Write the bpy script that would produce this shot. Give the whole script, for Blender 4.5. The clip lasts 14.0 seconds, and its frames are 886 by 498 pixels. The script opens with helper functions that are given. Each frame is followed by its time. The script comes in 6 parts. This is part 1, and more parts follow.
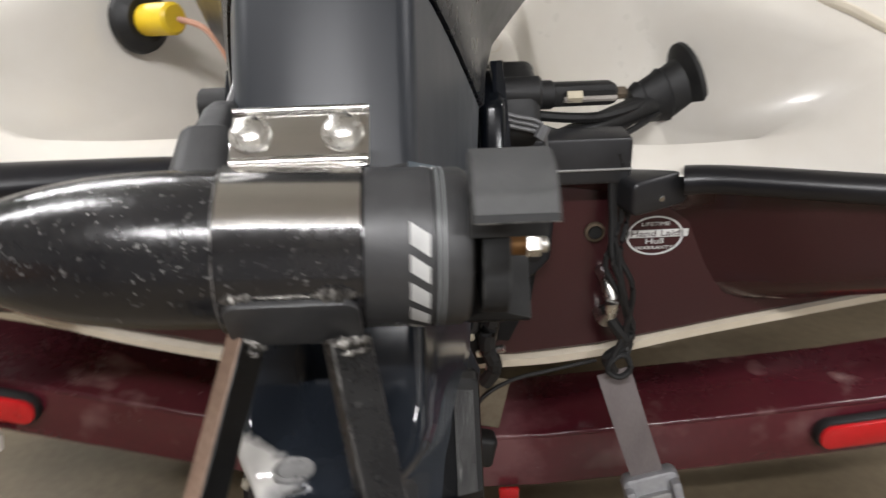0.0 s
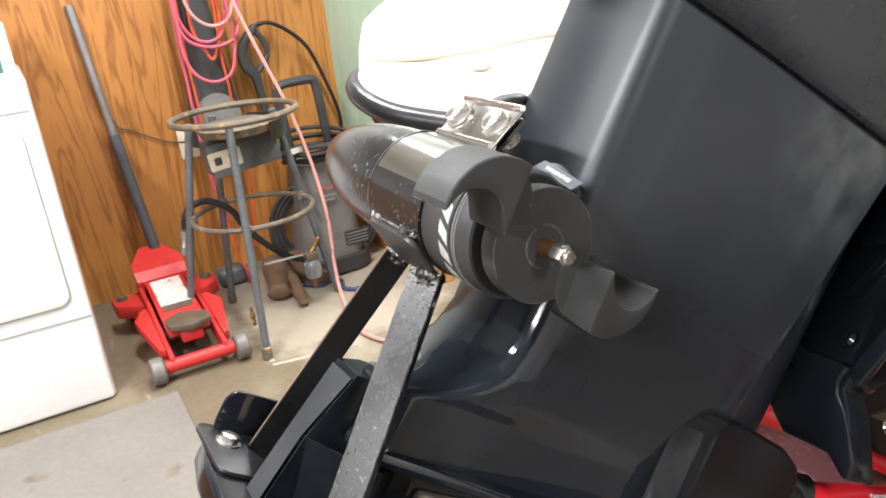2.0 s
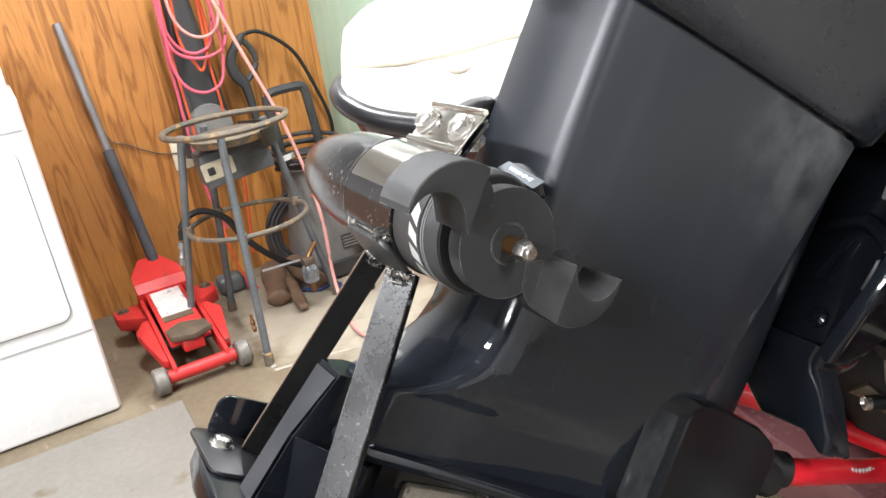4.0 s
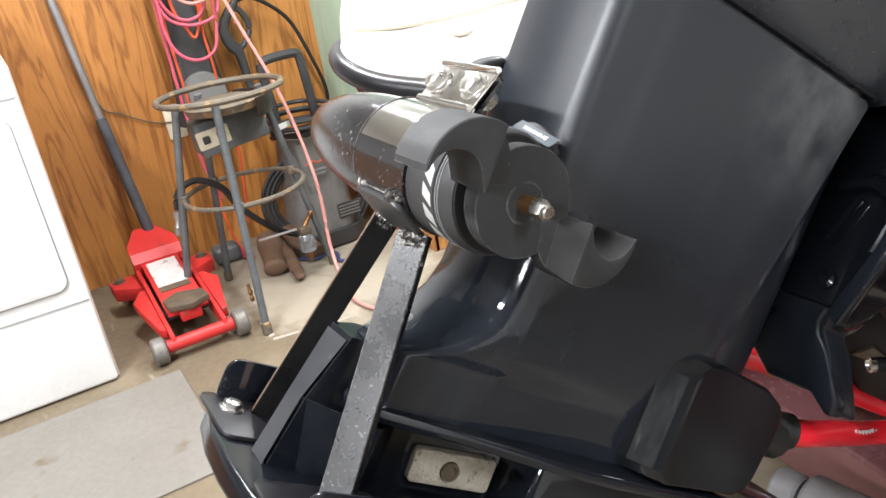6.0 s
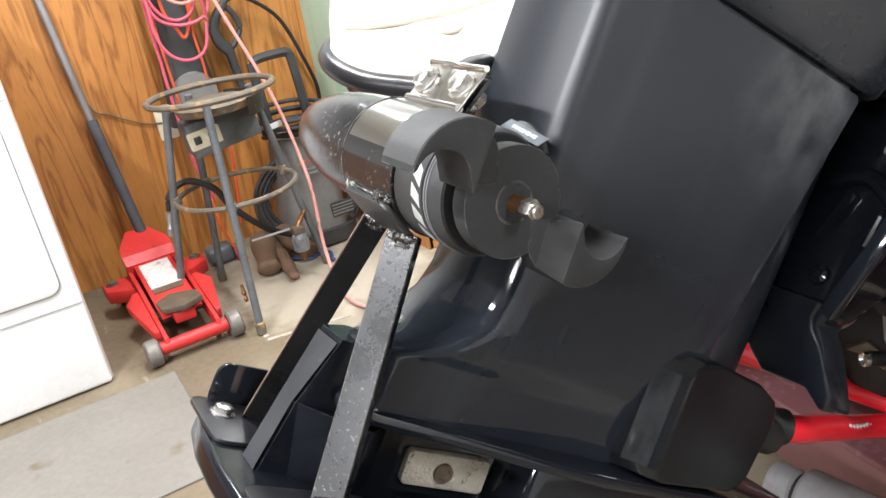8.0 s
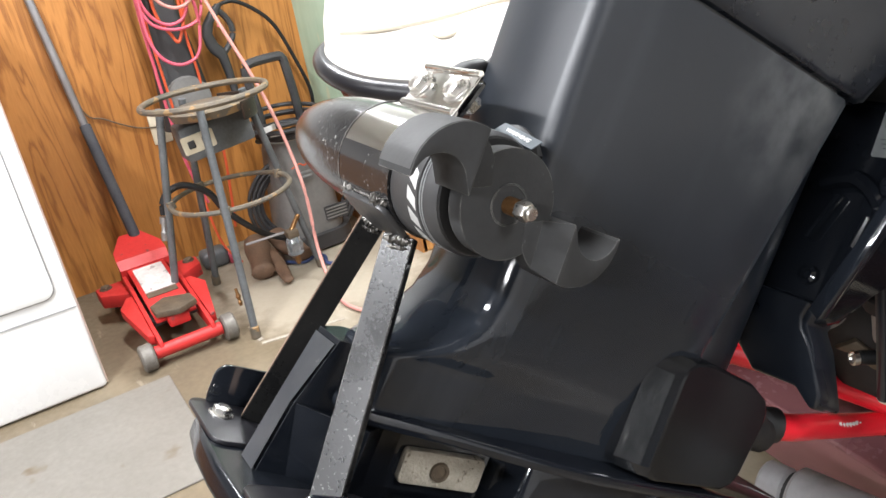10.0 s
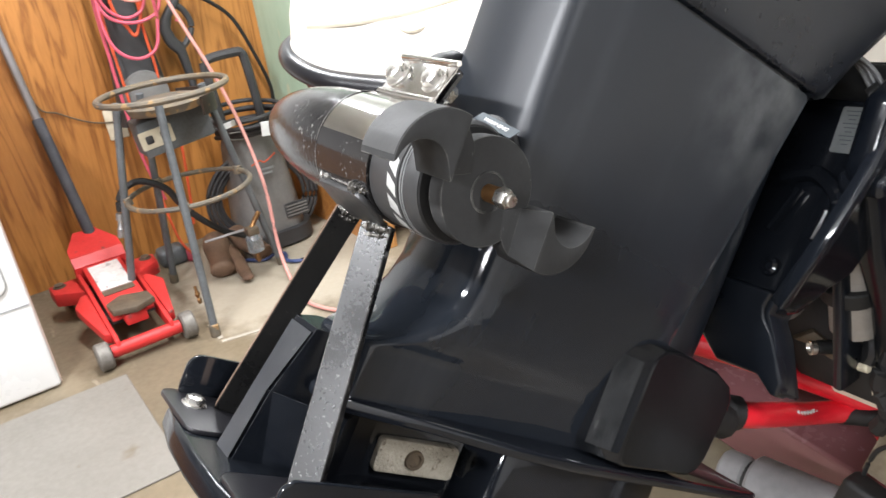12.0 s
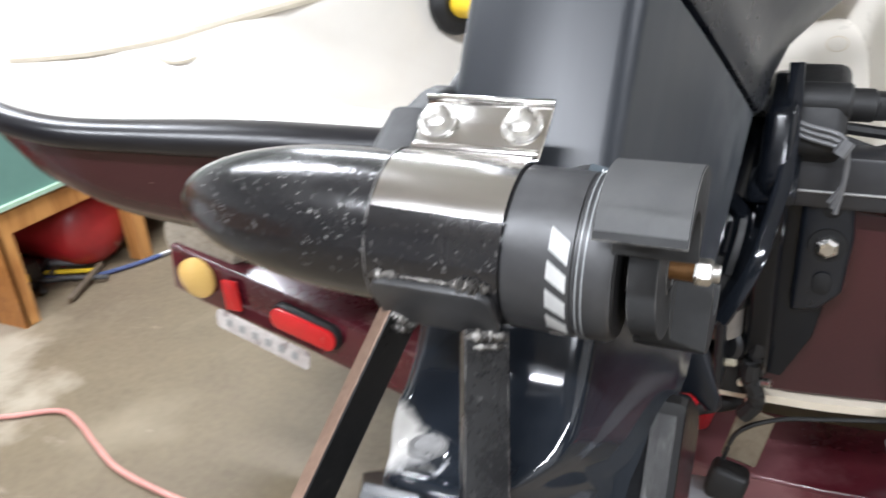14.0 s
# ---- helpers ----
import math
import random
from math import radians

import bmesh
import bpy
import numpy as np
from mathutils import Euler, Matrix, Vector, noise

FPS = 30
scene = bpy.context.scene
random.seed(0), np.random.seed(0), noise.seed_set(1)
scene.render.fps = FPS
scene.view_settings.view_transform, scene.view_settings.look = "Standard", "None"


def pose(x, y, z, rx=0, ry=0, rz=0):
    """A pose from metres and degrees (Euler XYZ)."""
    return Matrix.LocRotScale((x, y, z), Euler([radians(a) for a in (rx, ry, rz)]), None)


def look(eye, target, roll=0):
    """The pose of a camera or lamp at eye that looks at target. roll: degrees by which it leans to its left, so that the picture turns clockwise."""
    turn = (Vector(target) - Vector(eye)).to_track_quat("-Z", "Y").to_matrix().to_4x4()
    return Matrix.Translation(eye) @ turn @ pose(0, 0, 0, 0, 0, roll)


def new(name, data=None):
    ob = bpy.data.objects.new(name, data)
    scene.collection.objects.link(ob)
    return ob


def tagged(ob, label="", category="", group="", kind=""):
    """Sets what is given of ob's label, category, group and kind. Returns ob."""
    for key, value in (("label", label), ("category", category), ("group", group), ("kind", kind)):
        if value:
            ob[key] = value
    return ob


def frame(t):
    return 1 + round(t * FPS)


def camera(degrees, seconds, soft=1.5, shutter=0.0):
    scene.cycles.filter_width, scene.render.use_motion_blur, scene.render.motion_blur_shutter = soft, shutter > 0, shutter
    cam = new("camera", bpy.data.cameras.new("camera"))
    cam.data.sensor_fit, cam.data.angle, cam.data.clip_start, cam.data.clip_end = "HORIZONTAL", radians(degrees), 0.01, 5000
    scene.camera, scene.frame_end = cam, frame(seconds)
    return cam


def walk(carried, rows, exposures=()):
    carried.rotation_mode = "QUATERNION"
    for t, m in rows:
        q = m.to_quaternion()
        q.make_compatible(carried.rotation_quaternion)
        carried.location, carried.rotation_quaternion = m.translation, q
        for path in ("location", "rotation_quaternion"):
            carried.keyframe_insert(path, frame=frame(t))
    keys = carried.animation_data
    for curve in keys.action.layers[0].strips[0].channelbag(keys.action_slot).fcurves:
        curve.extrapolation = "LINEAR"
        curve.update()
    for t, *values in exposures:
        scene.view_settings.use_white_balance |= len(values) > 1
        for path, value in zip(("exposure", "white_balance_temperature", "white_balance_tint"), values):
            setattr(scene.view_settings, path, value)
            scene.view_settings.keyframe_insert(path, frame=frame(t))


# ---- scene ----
cam = camera(58.7, 14.0, shutter=0.5)
PATH = [
    (0, (-0.014, -0.014, 1.196), (0.010, 1.788, 0.328), -2.0),
    (0.5, (0.155, -0.033, 1.181), (-0.299, 1.716, 0.324), -3.3),
    (1, (0.247, 0.053, 1.178), (-0.627, 1.649, 0.349), -3.8),
    (1.5, (0.306, 0.105, 1.176), (-1.120, 1.288, 0.424), -4.9),
    (2, (0.418, 0.128, 1.181), (-1.255, 0.971, 0.481), -6.6),
    (2.5, (0.444, 0.148, 1.186), (-1.256, 0.962, 0.518), -9.0),
    (3, (0.457, 0.140, 1.191), (-1.235, 0.973, 0.524), -9.3),
    (5.5, (0.436, 0.132, 1.183), (-1.213, 0.965, 0.419), -9.3),
    (6, (0.439, 0.124, 1.182), (-1.207, 0.955, 0.408), -9.4),
    (6.5, (0.442, 0.118, 1.182), (-1.201, 0.948, 0.401), -9.6),
    (7, (0.440, 0.117, 1.180), (-1.201, 0.949, 0.397), -9.7),
    (7.5, (0.438, 0.123, 1.179), (-1.202, 0.959, 0.395), -9.8),
    (8, (0.436, 0.130, 1.182), (-1.202, 0.970, 0.399), -10.0),
    (10.5, (0.444, 0.121, 1.185), (-1.185, 0.981, 0.406), -9.9),
    (11, (0.443, 0.117, 1.184), (-1.183, 0.980, 0.401), -9.7),
    (11.5, (0.446, 0.113, 1.185), (-1.167, 0.995, 0.397), -9.3),
    (12, (0.442, 0.106, 1.181), (-1.131, 1.052, 0.388), -8.6),
    (12.5, (0.411, 0.060, 1.187), (-1.071, 1.136, 0.383), -7.6),
    (13, (0.285, -0.021, 1.201), (-1.010, 1.269, 0.390), -6.0),
    (13.5, (0.159, -0.049, 1.199), (-0.924, 1.416, 0.373), -5.8),
    (14, (0.086, 0.016, 1.194), (-0.726, 1.630, 0.337), -4.5),
]
walk(cam, [(t, look(eye, target, roll)) for t, eye, target, roll in PATH],
     exposures=[(0, -0.9, 6750, 11), (0.2, -0.74, 6650, 11), (0.4, -0.25, 6500, 10), (0.55, -0.08, 6500, 10), (1.1, 0.12, 6800, 10), (1.5, 0.11, 7250, 10), (2.0, 0.08, 6700, 10),
                (2.6, 0.08, 6500, 10), (12.6, 0.08, 6500, 10), (13.5, -0.13, 6250, 10), (14, -0.17, 6200, 10)])

# ---- world and lights: a closed garage lit by unseen ceiling strips ----
world = bpy.data.worlds.new("garage_world")
scene.world = world
world.use_nodes = True
world.node_tree.nodes["Background"].inputs[0].default_value = (0.9, 0.95, 1.0, 1)
world.node_tree.nodes["Background"].inputs[1].default_value = 0.05


# ---- materials ----
def nodes_of(name):
    m = bpy.data.materials.new(name)
    m.use_nodes = True
    return m, m.node_tree.nodes, m.node_tree.links, m.node_tree.nodes["Principled BSDF"]


def surface(name, base, second=None, rough=0.5, rough2=None, metal=0.0, scale=8.0, grain=60.0, bump=0.1, coat=0.0,
            spots=None, spot_amount=0.62, spot_scale=40.0, stretch=(1, 1, 1), distance=0.002, coat_rough=0.1, spot_soft=0.03, clustered=False):
    """A surface with stains at one scale, grain at a finer one, optional chips or specks of another colour."""
    m, n, l, b = nodes_of(name)
    second = second or tuple(c * 0.75 for c in base)
    rough2 = rough if rough2 is None else rough2
    co = n.new("ShaderNodeTexCoord")
    mp = n.new("ShaderNodeMapping")
    mp.inputs["Scale"].default_value = stretch
    l.new(co.outputs["Object"], mp.inputs["Vector"])
    big = n.new("ShaderNodeTexNoise")
    big.inputs["Scale"].default_value, big.inputs["Detail"].default_value = scale, 6
    fine = n.new("ShaderNodeTexNoise")
    fine.inputs["Scale"].default_value, fine.inputs["Detail"].default_value = grain, 4
    for x in (big, fine):
        l.new(mp.outputs["Vector"], x.inputs["Vector"])
    ramp = n.new("ShaderNodeValToRGB")
    ramp.color_ramp.elements[0].position, ramp.color_ramp.elements[1].position = 0.35, 0.68
    ramp.color_ramp.elements[0].color = (*base, 1)
    ramp.color_ramp.elements[1].color = (*second, 1)
    add = n.new("ShaderNodeMath")
    add.operation = "MULTIPLY_ADD"
    add.inputs[1].default_value = 0.3
    l.new(fine.outputs["Fac"], add.inputs[0])
    mul = n.new("ShaderNodeMath")
    mul.operation = "MULTIPLY"
    mul.inputs[1].default_value = 0.7
    l.new(big.outputs["Fac"], mul.inputs[0])
    l.new(mul.outputs[0], add.inputs[2])
    l.new(add.outputs[0], ramp.inputs["Fac"])
    colour = ramp.outputs["Color"]
    rr = n.new("ShaderNodeMapRange")
    rr.inputs["From Min"].default_value, rr.inputs["From Max"].default_value = 0.35, 0.65
    rr.inputs["To Min"].default_value, rr.inputs["To Max"].default_value = rough, rough2
    l.new(add.outputs[0], rr.inputs["Value"])
    l.new(rr.outputs["Result"], b.inputs["Roughness"])
    if spots:
        sp = n.new("ShaderNodeTexNoise")
        sp.inputs["Scale"].default_value, sp.inputs["Detail"].default_value = spot_scale, 3
        l.new(mp.outputs["Vector"], sp.inputs["Vector"])
        cut = n.new("ShaderNodeMapRange")
        cut.inputs["From Min"].default_value, cut.inputs["From Max"].default_value = spot_amount, spot_amount + spot_soft
        l.new(sp.outputs["Fac"], cut.inputs["Value"])
        mix = n.new("ShaderNodeMix")
        mix.data_type = "RGBA"
        mix.inputs[7].default_value = (*spots, 1)
        amount = cut.outputs["Result"]
        if clustered:
            where = n.new("ShaderNodeMapRange")
            where.inputs["From Min"].default_value, where.inputs["From Max"].default_value = 0.46, 0.62
            l.new(big.outputs["Fac"], where.inputs["Value"])
            both = n.new("ShaderNodeMath")
            both.operation = "MULTIPLY"
            l.new(amount, both.inputs[0])
            l.new(where.outputs["Result"], both.inputs[1])
            amount = both.outputs[0]
        l.new(amount, mix.inputs[0])
        l.new(colour, mix.inputs[6])
        colour = mix.outputs[2]
    l.new(colour, b.inputs["Base Color"])
    b.inputs["Metallic"].default_value = metal
    b.inputs["Coat Weight"].default_value = coat
    b.inputs["Coat Roughness"].default_value = coat_rough
    if bump:
        bp = n.new("ShaderNodeBump")
        bp.inputs["Strength"].default_value, bp.inputs["Distance"].default_value = bump, distance
        l.new(fine.outputs["Fac"], bp.inputs["Height"])
        l.new(bp.outputs["Normal"], b.inputs["Normal"])
    return m


def plywood(name, base, dark, up="Z"):
    """Rotary-cut veneer: long wavy grain along z, blotches of stain and fine pores."""
    m, n, l, b = nodes_of(name)
    co = n.new("ShaderNodeTexCoord")
    mp = n.new("ShaderNodeMapping")
    mp.inputs["Scale"].default_value = {"Z": (5, 5, 0.5), "Y": (5, 0.6, 5), "X": (0.6, 5, 5)}[up]
    l.new(co.outputs["Object"], mp.inputs["Vector"])
    warp = n.new("ShaderNodeTexNoise")
    warp.inputs["Scale"].default_value, warp.inputs["Detail"].default_value, warp.inputs["Distortion"].default_value = 1.4, 5, 1.8
    l.new(mp.outputs["Vector"], warp.inputs["Vector"])
    rings = n.new("ShaderNodeMath")
    rings.operation = "PINGPONG"
    rings.inputs[1].default_value = 0.09
    l.new(warp.outputs["Fac"], rings.inputs[0])
    ramp = n.new("ShaderNodeValToRGB")
    ramp.color_ramp.elements[0].color, ramp.color_ramp.elements[1].color = (*dark, 1), (*base, 1)
    ramp.color_ramp.elements[0].position, ramp.color_ramp.elements[1].position = 0.0, 0.55
    sc = n.new("ShaderNodeMath")
    sc.operation = "MULTIPLY"
    sc.inputs[1].default_value = 11
    l.new(rings.outputs[0], sc.inputs[0])
    l.new(sc.outputs[0], ramp.inputs["Fac"])
    pores = n.new("ShaderNodeTexNoise")
    pores.inputs["Scale"].default_value, pores.inputs["Detail"].default_value = 30, 4
    l.new(mp.outputs["Vector"], pores.inputs["Vector"])
    blot = n.new("ShaderNodeTexNoise")
    blot.inputs["Scale"].default_value = 2.2
    l.new(co.outputs["Object"], blot.inputs["Vector"])
    mix = n.new("ShaderNodeMix")
    mix.data_type = "RGBA"
    mix.blend_type = "MULTIPLY"
    mix.inputs[0].default_value = 0.55
    shade = n.new("ShaderNodeValToRGB")
    shade.color_ramp.elements[0].color, shade.color_ramp.elements[1].color = (0.55, 0.5, 0.45, 1), (1, 1, 1, 1)
    shade.color_ramp.elements[0].position, shade.color_ramp.elements[1].position = 0.35, 0.6
    both = n.new("ShaderNodeMath")
    both.operation = "MULTIPLY_ADD"
    both.inputs[1].default_value = 0.4
    half = n.new("ShaderNodeMath")
    half.operation = "MULTIPLY"
    half.inputs[1].default_value = 0.6
    l.new(blot.outputs["Fac"], half.inputs[0])
    l.new(pores.outputs["Fac"], both.inputs[0])
    l.new(half.outputs[0], both.inputs[2])
    l.new(both.outputs[0], shade.inputs["Fac"])
    l.new(ramp.outputs["Color"], mix.inputs[6])
    l.new(shade.outputs["Color"], mix.inputs[7])
    l.new(mix.outputs[2], b.inputs["Base Color"])
    b.inputs["Roughness"].default_value = 0.42
    bp = n.new("ShaderNodeBump")
    bp.inputs["Strength"].default_value, bp.inputs["Distance"].default_value = 0.15, 0.002
    l.new(pores.outputs["Fac"], bp.inputs["Height"])
    l.new(bp.outputs["Normal"], b.inputs["Normal"])
    return m


def glowing(name, colour, strength):
    m, n, l, b = nodes_of(name)
    b.inputs["Emission Color"].default_value = (*colour, 1)
    b.inputs["Emission Strength"].default_value = strength
    b.inputs["Base Color"].default_value = (0.8, 0.8, 0.8, 1)
    return m


def over_base(m, fac, colour):
    """Lays a colour over a material's own, by a factor."""
    n, l = m.node_tree.nodes, m.node_tree.links
    b = [x for x in n if x.type == "BSDF_PRINCIPLED"][0]
    old = b.inputs["Base Color"].links[0].from_socket
    mix = n.new("ShaderNodeMix")
    mix.data_type = "RGBA"
    mix.inputs[7].default_value = (*colour, 1)
    l.new(fac, mix.inputs[0])
    l.new(old, mix.inputs[6])
    l.new(mix.outputs[2], b.inputs["Base Color"])
    return m


def noise_above(m, scale, stretch, low, high, detail=3, top=1.0):
    n, l = m.node_tree.nodes, m.node_tree.links
    co = n.new("ShaderNodeTexCoord")
    mp = n.new("ShaderNodeMapping")
    mp.inputs["Scale"].default_value = stretch
    l.new(co.outputs["Object"], mp.inputs["Vector"])
    t = n.new("ShaderNodeTexNoise")
    t.inputs["Scale"].default_value, t.inputs["Detail"].default_value = scale, detail
    l.new(mp.outputs["Vector"], t.inputs["Vector"])
    r = n.new("ShaderNodeMapRange")
    r.inputs["From Min"].default_value, r.inputs["From Max"].default_value = low, high
    r.inputs["To Max"].default_value = top
    l.new(t.outputs["Fac"], r.inputs["Value"])
    return r.outputs["Result"]


def scuffed(m):
    """Long rub marks down the housing, small nicks, and a chalky top corner."""
    n, l = m.node_tree.nodes, m.node_tree.links
    over_base(m, noise_above(m, 30, (1, 1, 0.10), 0.56, 0.80, 4, 0.10), (0.085, 0.09, 0.10))
    over_base(m, noise_above(m, 46, (1, 1, 0.55), 0.745, 0.765, 2, 0.8), (0.20, 0.20, 0.20))
    co = n.new("ShaderNodeTexCoord")
    far = n.new("ShaderNodeVectorMath")
    far.operation = "DISTANCE"
    far.inputs[1].default_value = (0.118, 0.205, 0.372)
    l.new(co.outputs["Object"], far.inputs[0])
    near = n.new("ShaderNodeMapRange")
    near.inputs["From Min"].default_value, near.inputs["From Max"].default_value = 0.115, 0.0
    l.new(far.outputs["Value"], near.inputs["Value"])
    mul = n.new("ShaderNodeMath")
    mul.operation = "MULTIPLY"
    l.new(near.outputs["Result"], mul.inputs[0])
    l.new(noise_above(m, 42, (1, 1, 0.8), 0.36, 0.72, 6, 0.62), mul.inputs[1])
    return over_base(m, mul.outputs[0], (0.13, 0.135, 0.135))


def worn_rims(m, radius, colour, top=0.8):
    """Edges rubbed pale where the surface turns sharply."""
    n, l = m.node_tree.nodes, m.node_tree.links
    soft = n.new("ShaderNodeBevel")
    soft.samples = 6
    soft.inputs["Radius"].default_value = radius
    g = n.new("ShaderNodeNewGeometry")
    dot = n.new("ShaderNodeVectorMath")
    dot.operation = "DOT_PRODUCT"
    l.new(soft.outputs["Normal"], dot.inputs[0])
    l.new(g.outputs["Normal"], dot.inputs[1])
    r = n.new("ShaderNodeMapRange")
    r.inputs["From Min"].default_value, r.inputs["From Max"].default_value = 0.985, 0.85
    r.inputs["To Max"].default_value = top
    l.new(dot.outputs["Value"], r.inputs["Value"])
    mul = n.new("ShaderNodeMath")
    mul.operation = "MULTIPLY"
    l.new(r.outputs["Result"], mul.inputs[0])
    l.new(noise_above(m, 90, (1, 1, 1), 0.35, 0.6), mul.inputs[1])
    return over_base(m, mul.outputs[0], colour)


M = {}
M["concrete"] = surface("concrete", (0.172, 0.136, 0.088), (0.112, 0.086, 0.054), 0.34, 0.62, scale=2.2, grain=45, bump=0.2, spots=(0.215, 0.176, 0.120), spot_amount=0.54, spot_scale=3.1, spot_soft=0.18)
M["plywood"] = plywood("stained_plywood", (0.44, 0.188, 0.046), (0.26, 0.098, 0.021))
M["raw_ply"] = plywood("raw_plywood", (0.44, 0.19, 0.052), (0.33, 0.125, 0.03), "Y")
M["lumber"] = plywood("lumber", (0.55, 0.27, 0.085), (0.36, 0.15, 0.042))
M["doorpaint"] = surface("door_paint", (0.31, 0.31, 0.315), (0.25, 0.25, 0.255), 0.6, scale=1.2, grain=40)
M["wallpaint"] = surface("wall_paint", (0.038, 0.038, 0.040), (0.030, 0.030, 0.031), 0.8, scale=1.5, grain=40)
M["palepaint"] = surface("pale_wall_paint", (0.80, 0.79, 0.77), (0.72, 0.71, 0.69), 0.7, scale=1.5, grain=40)
M["ceiling"] = surface("ceiling_paint", (0.64, 0.63, 0.61), (0.56, 0.55, 0.53), 0.85, scale=1.5, grain=50)
M["mint"] = surface("mint_paint", (0.41, 0.55, 0.42), (0.32, 0.46, 0.335), 0.45, 0.6, scale=5, grain=30, stretch=(1, 1, 0.35), spots=(0.48, 0.53, 0.37), spot_amount=0.66, spot_scale=9)
M["teal"] = surface("teal_paint", (0.125, 0.235, 0.20), (0.105, 0.205, 0.175), 0.4, 0.5, scale=3, grain=40, bump=0.05)
M["black_paint"] = worn_rims(surface("gloss_black_paint", (0.003, 0.004, 0.006), (0.006, 0.0072, 0.0095), 0.15, 0.26, scale=7, grain=90, bump=0.02), 0.0012, (0.10, 0.10, 0.10), 0.6)
M["rail_black"] = surface("rail_vinyl", (0.007, 0.007, 0.009), (0.012, 0.0115, 0.0135), 0.28, 0.38, scale=5, grain=60, bump=0.02)
M["end_grey"] = surface("end_cap_vinyl", (0.014, 0.014, 0.0155), (0.022, 0.022, 0.0235), 0.3, 0.42, scale=12, grain=120, bump=0.06)
M["bar_black"] = surface("painted_bar", (0.005, 0.005, 0.005), (0.009, 0.0085, 0.008), 0.24, 0.42, metal=0.1, scale=16, grain=260, bump=0.12, spots=(0.05, 0.046, 0.04), spot_amount=0.66, spot_scale=230, spot_soft=0.12, clustered=True)
M["worn_bar"] = surface("worn_steel_edge", (0.25, 0.17, 0.125), (0.13, 0.082, 0.058), 0.35, 0.5, metal=0.5, scale=25, grain=240, bump=0.15)
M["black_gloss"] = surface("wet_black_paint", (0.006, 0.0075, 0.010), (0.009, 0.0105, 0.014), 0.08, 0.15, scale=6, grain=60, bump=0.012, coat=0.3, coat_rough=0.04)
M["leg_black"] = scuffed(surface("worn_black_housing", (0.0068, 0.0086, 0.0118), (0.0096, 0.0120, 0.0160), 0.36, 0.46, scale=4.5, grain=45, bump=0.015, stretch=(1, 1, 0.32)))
M["cowl_black"] = surface("cowl_black", (0.0045, 0.006, 0.0095), (0.009, 0.0115, 0.016), 0.24, 0.36, scale=4, grain=70, bump=0.03)
M["leather_black"] = surface("grained_black_plastic", (0.005, 0.006, 0.007), (0.008, 0.008, 0.009), 0.22, 0.34, scale=9, grain=520, bump=0.25, distance=0.0005)
M["motor_black"] = surface("motor_black", (0.011, 0.011, 0.0125), (0.019, 0.018, 0.0175), 0.06, 0.15, scale=16, grain=260, bump=0.10, distance=0.0006, coat=0.15, coat_rough=0.1, spots=(0.18, 0.175, 0.165), spot_amount=0.635, spot_scale=290, spot_soft=0.10, clustered=True)
M["nose_black"] = surface("rubbed_motor_paint", (0.0075, 0.0075, 0.009), (0.016, 0.0155, 0.0155), 0.09, 0.26, scale=14, grain=240, bump=0.30, distance=0.0008, spots=(0.20, 0.195, 0.185), spot_amount=0.63, spot_scale=290, spot_soft=0.10, clustered=True)
M["matte_black"] = surface("matte_black", (0.026, 0.026, 0.027), (0.04, 0.04, 0.04), 0.38, 0.55, scale=14, grain=160, bump=0.1)
M["prop_grey"] = worn_rims(surface("prop_plastic", (0.026, 0.0265, 0.027), (0.036, 0.0363, 0.0363), 0.55, 0.68, scale=18, grain=200, bump=0.12, spots=(0.08, 0.08, 0.08), spot_amount=0.73, spot_scale=120), 0.0009, (0.30, 0.29, 0.27), 0.8)
for k in ("black_paint", "black_gloss", "leg_black", "bar_black"):
    [x for x in M[k].node_tree.nodes if x.type == "BSDF_PRINCIPLED"][0].inputs["Specular IOR Level"].default_value = {"leg_black": 0.42, "bar_black": 0.2}.get(k, 0.3)
[x for x in M["prop_grey"].node_tree.nodes if x.type == "BSDF_PRINCIPLED"][0].inputs["Specular IOR Level"].default_value = 0.16
M["worn_lit_grey"] = surface("worn_lit_plastic", (0.095, 0.096, 0.095), (0.125, 0.125, 0.123), 0.5, 0.7, scale=40, grain=260, bump=0.1, spots=(0.22, 0.22, 0.215), spot_amount=0.72, spot_scale=140)
M["rubber"] = surface("rubber", (0.0055, 0.0055, 0.006), (0.010, 0.010, 0.010), 0.5, 0.7, scale=12, grain=90, bump=0.2)
# Near-black for shade in the propeller gap and slots, and a dark collar.
M["gap_black"] = surface("shade_and_collar_black", (0.0025, 0.0025, 0.003), (0.004, 0.004, 0.004), 0.7, scale=30, grain=100)
M["steel"] = surface("polished_steel", (0.74, 0.73, 0.71), (0.62, 0.60, 0.57), 0.10, 0.2, metal=1.0, scale=9, grain=120, bump=0.03, stretch=(0.2, 1, 1))
M["zincbolt"] = surface("plated_bolt", (0.74, 0.73, 0.70), (0.55, 0.53, 0.49), 0.2, 0.38, metal=1.0, scale=60, grain=300, bump=0.1)
M["raw_bar"] = worn_rims(surface("mill_scale_bar", (0.0065, 0.0065, 0.007), (0.013, 0.0128, 0.0125), 0.20, 0.38, metal=0.12, scale=22, grain=420, bump=0.06, spots=(0.18, 0.175, 0.165), spot_amount=0.625, spot_scale=260, spot_soft=0.1, clustered=True), 0.0012, (0.30, 0.28, 0.26))
M["rust_bar"] = surface("rusty_bar", (0.02, 0.016, 0.014), (0.06, 0.036, 0.025), 0.35, 0.55, metal=0.4, scale=20, grain=200, bump=0.25, spots=(0.16, 0.085, 0.04), spot_amount=0.66, spot_scale=90)
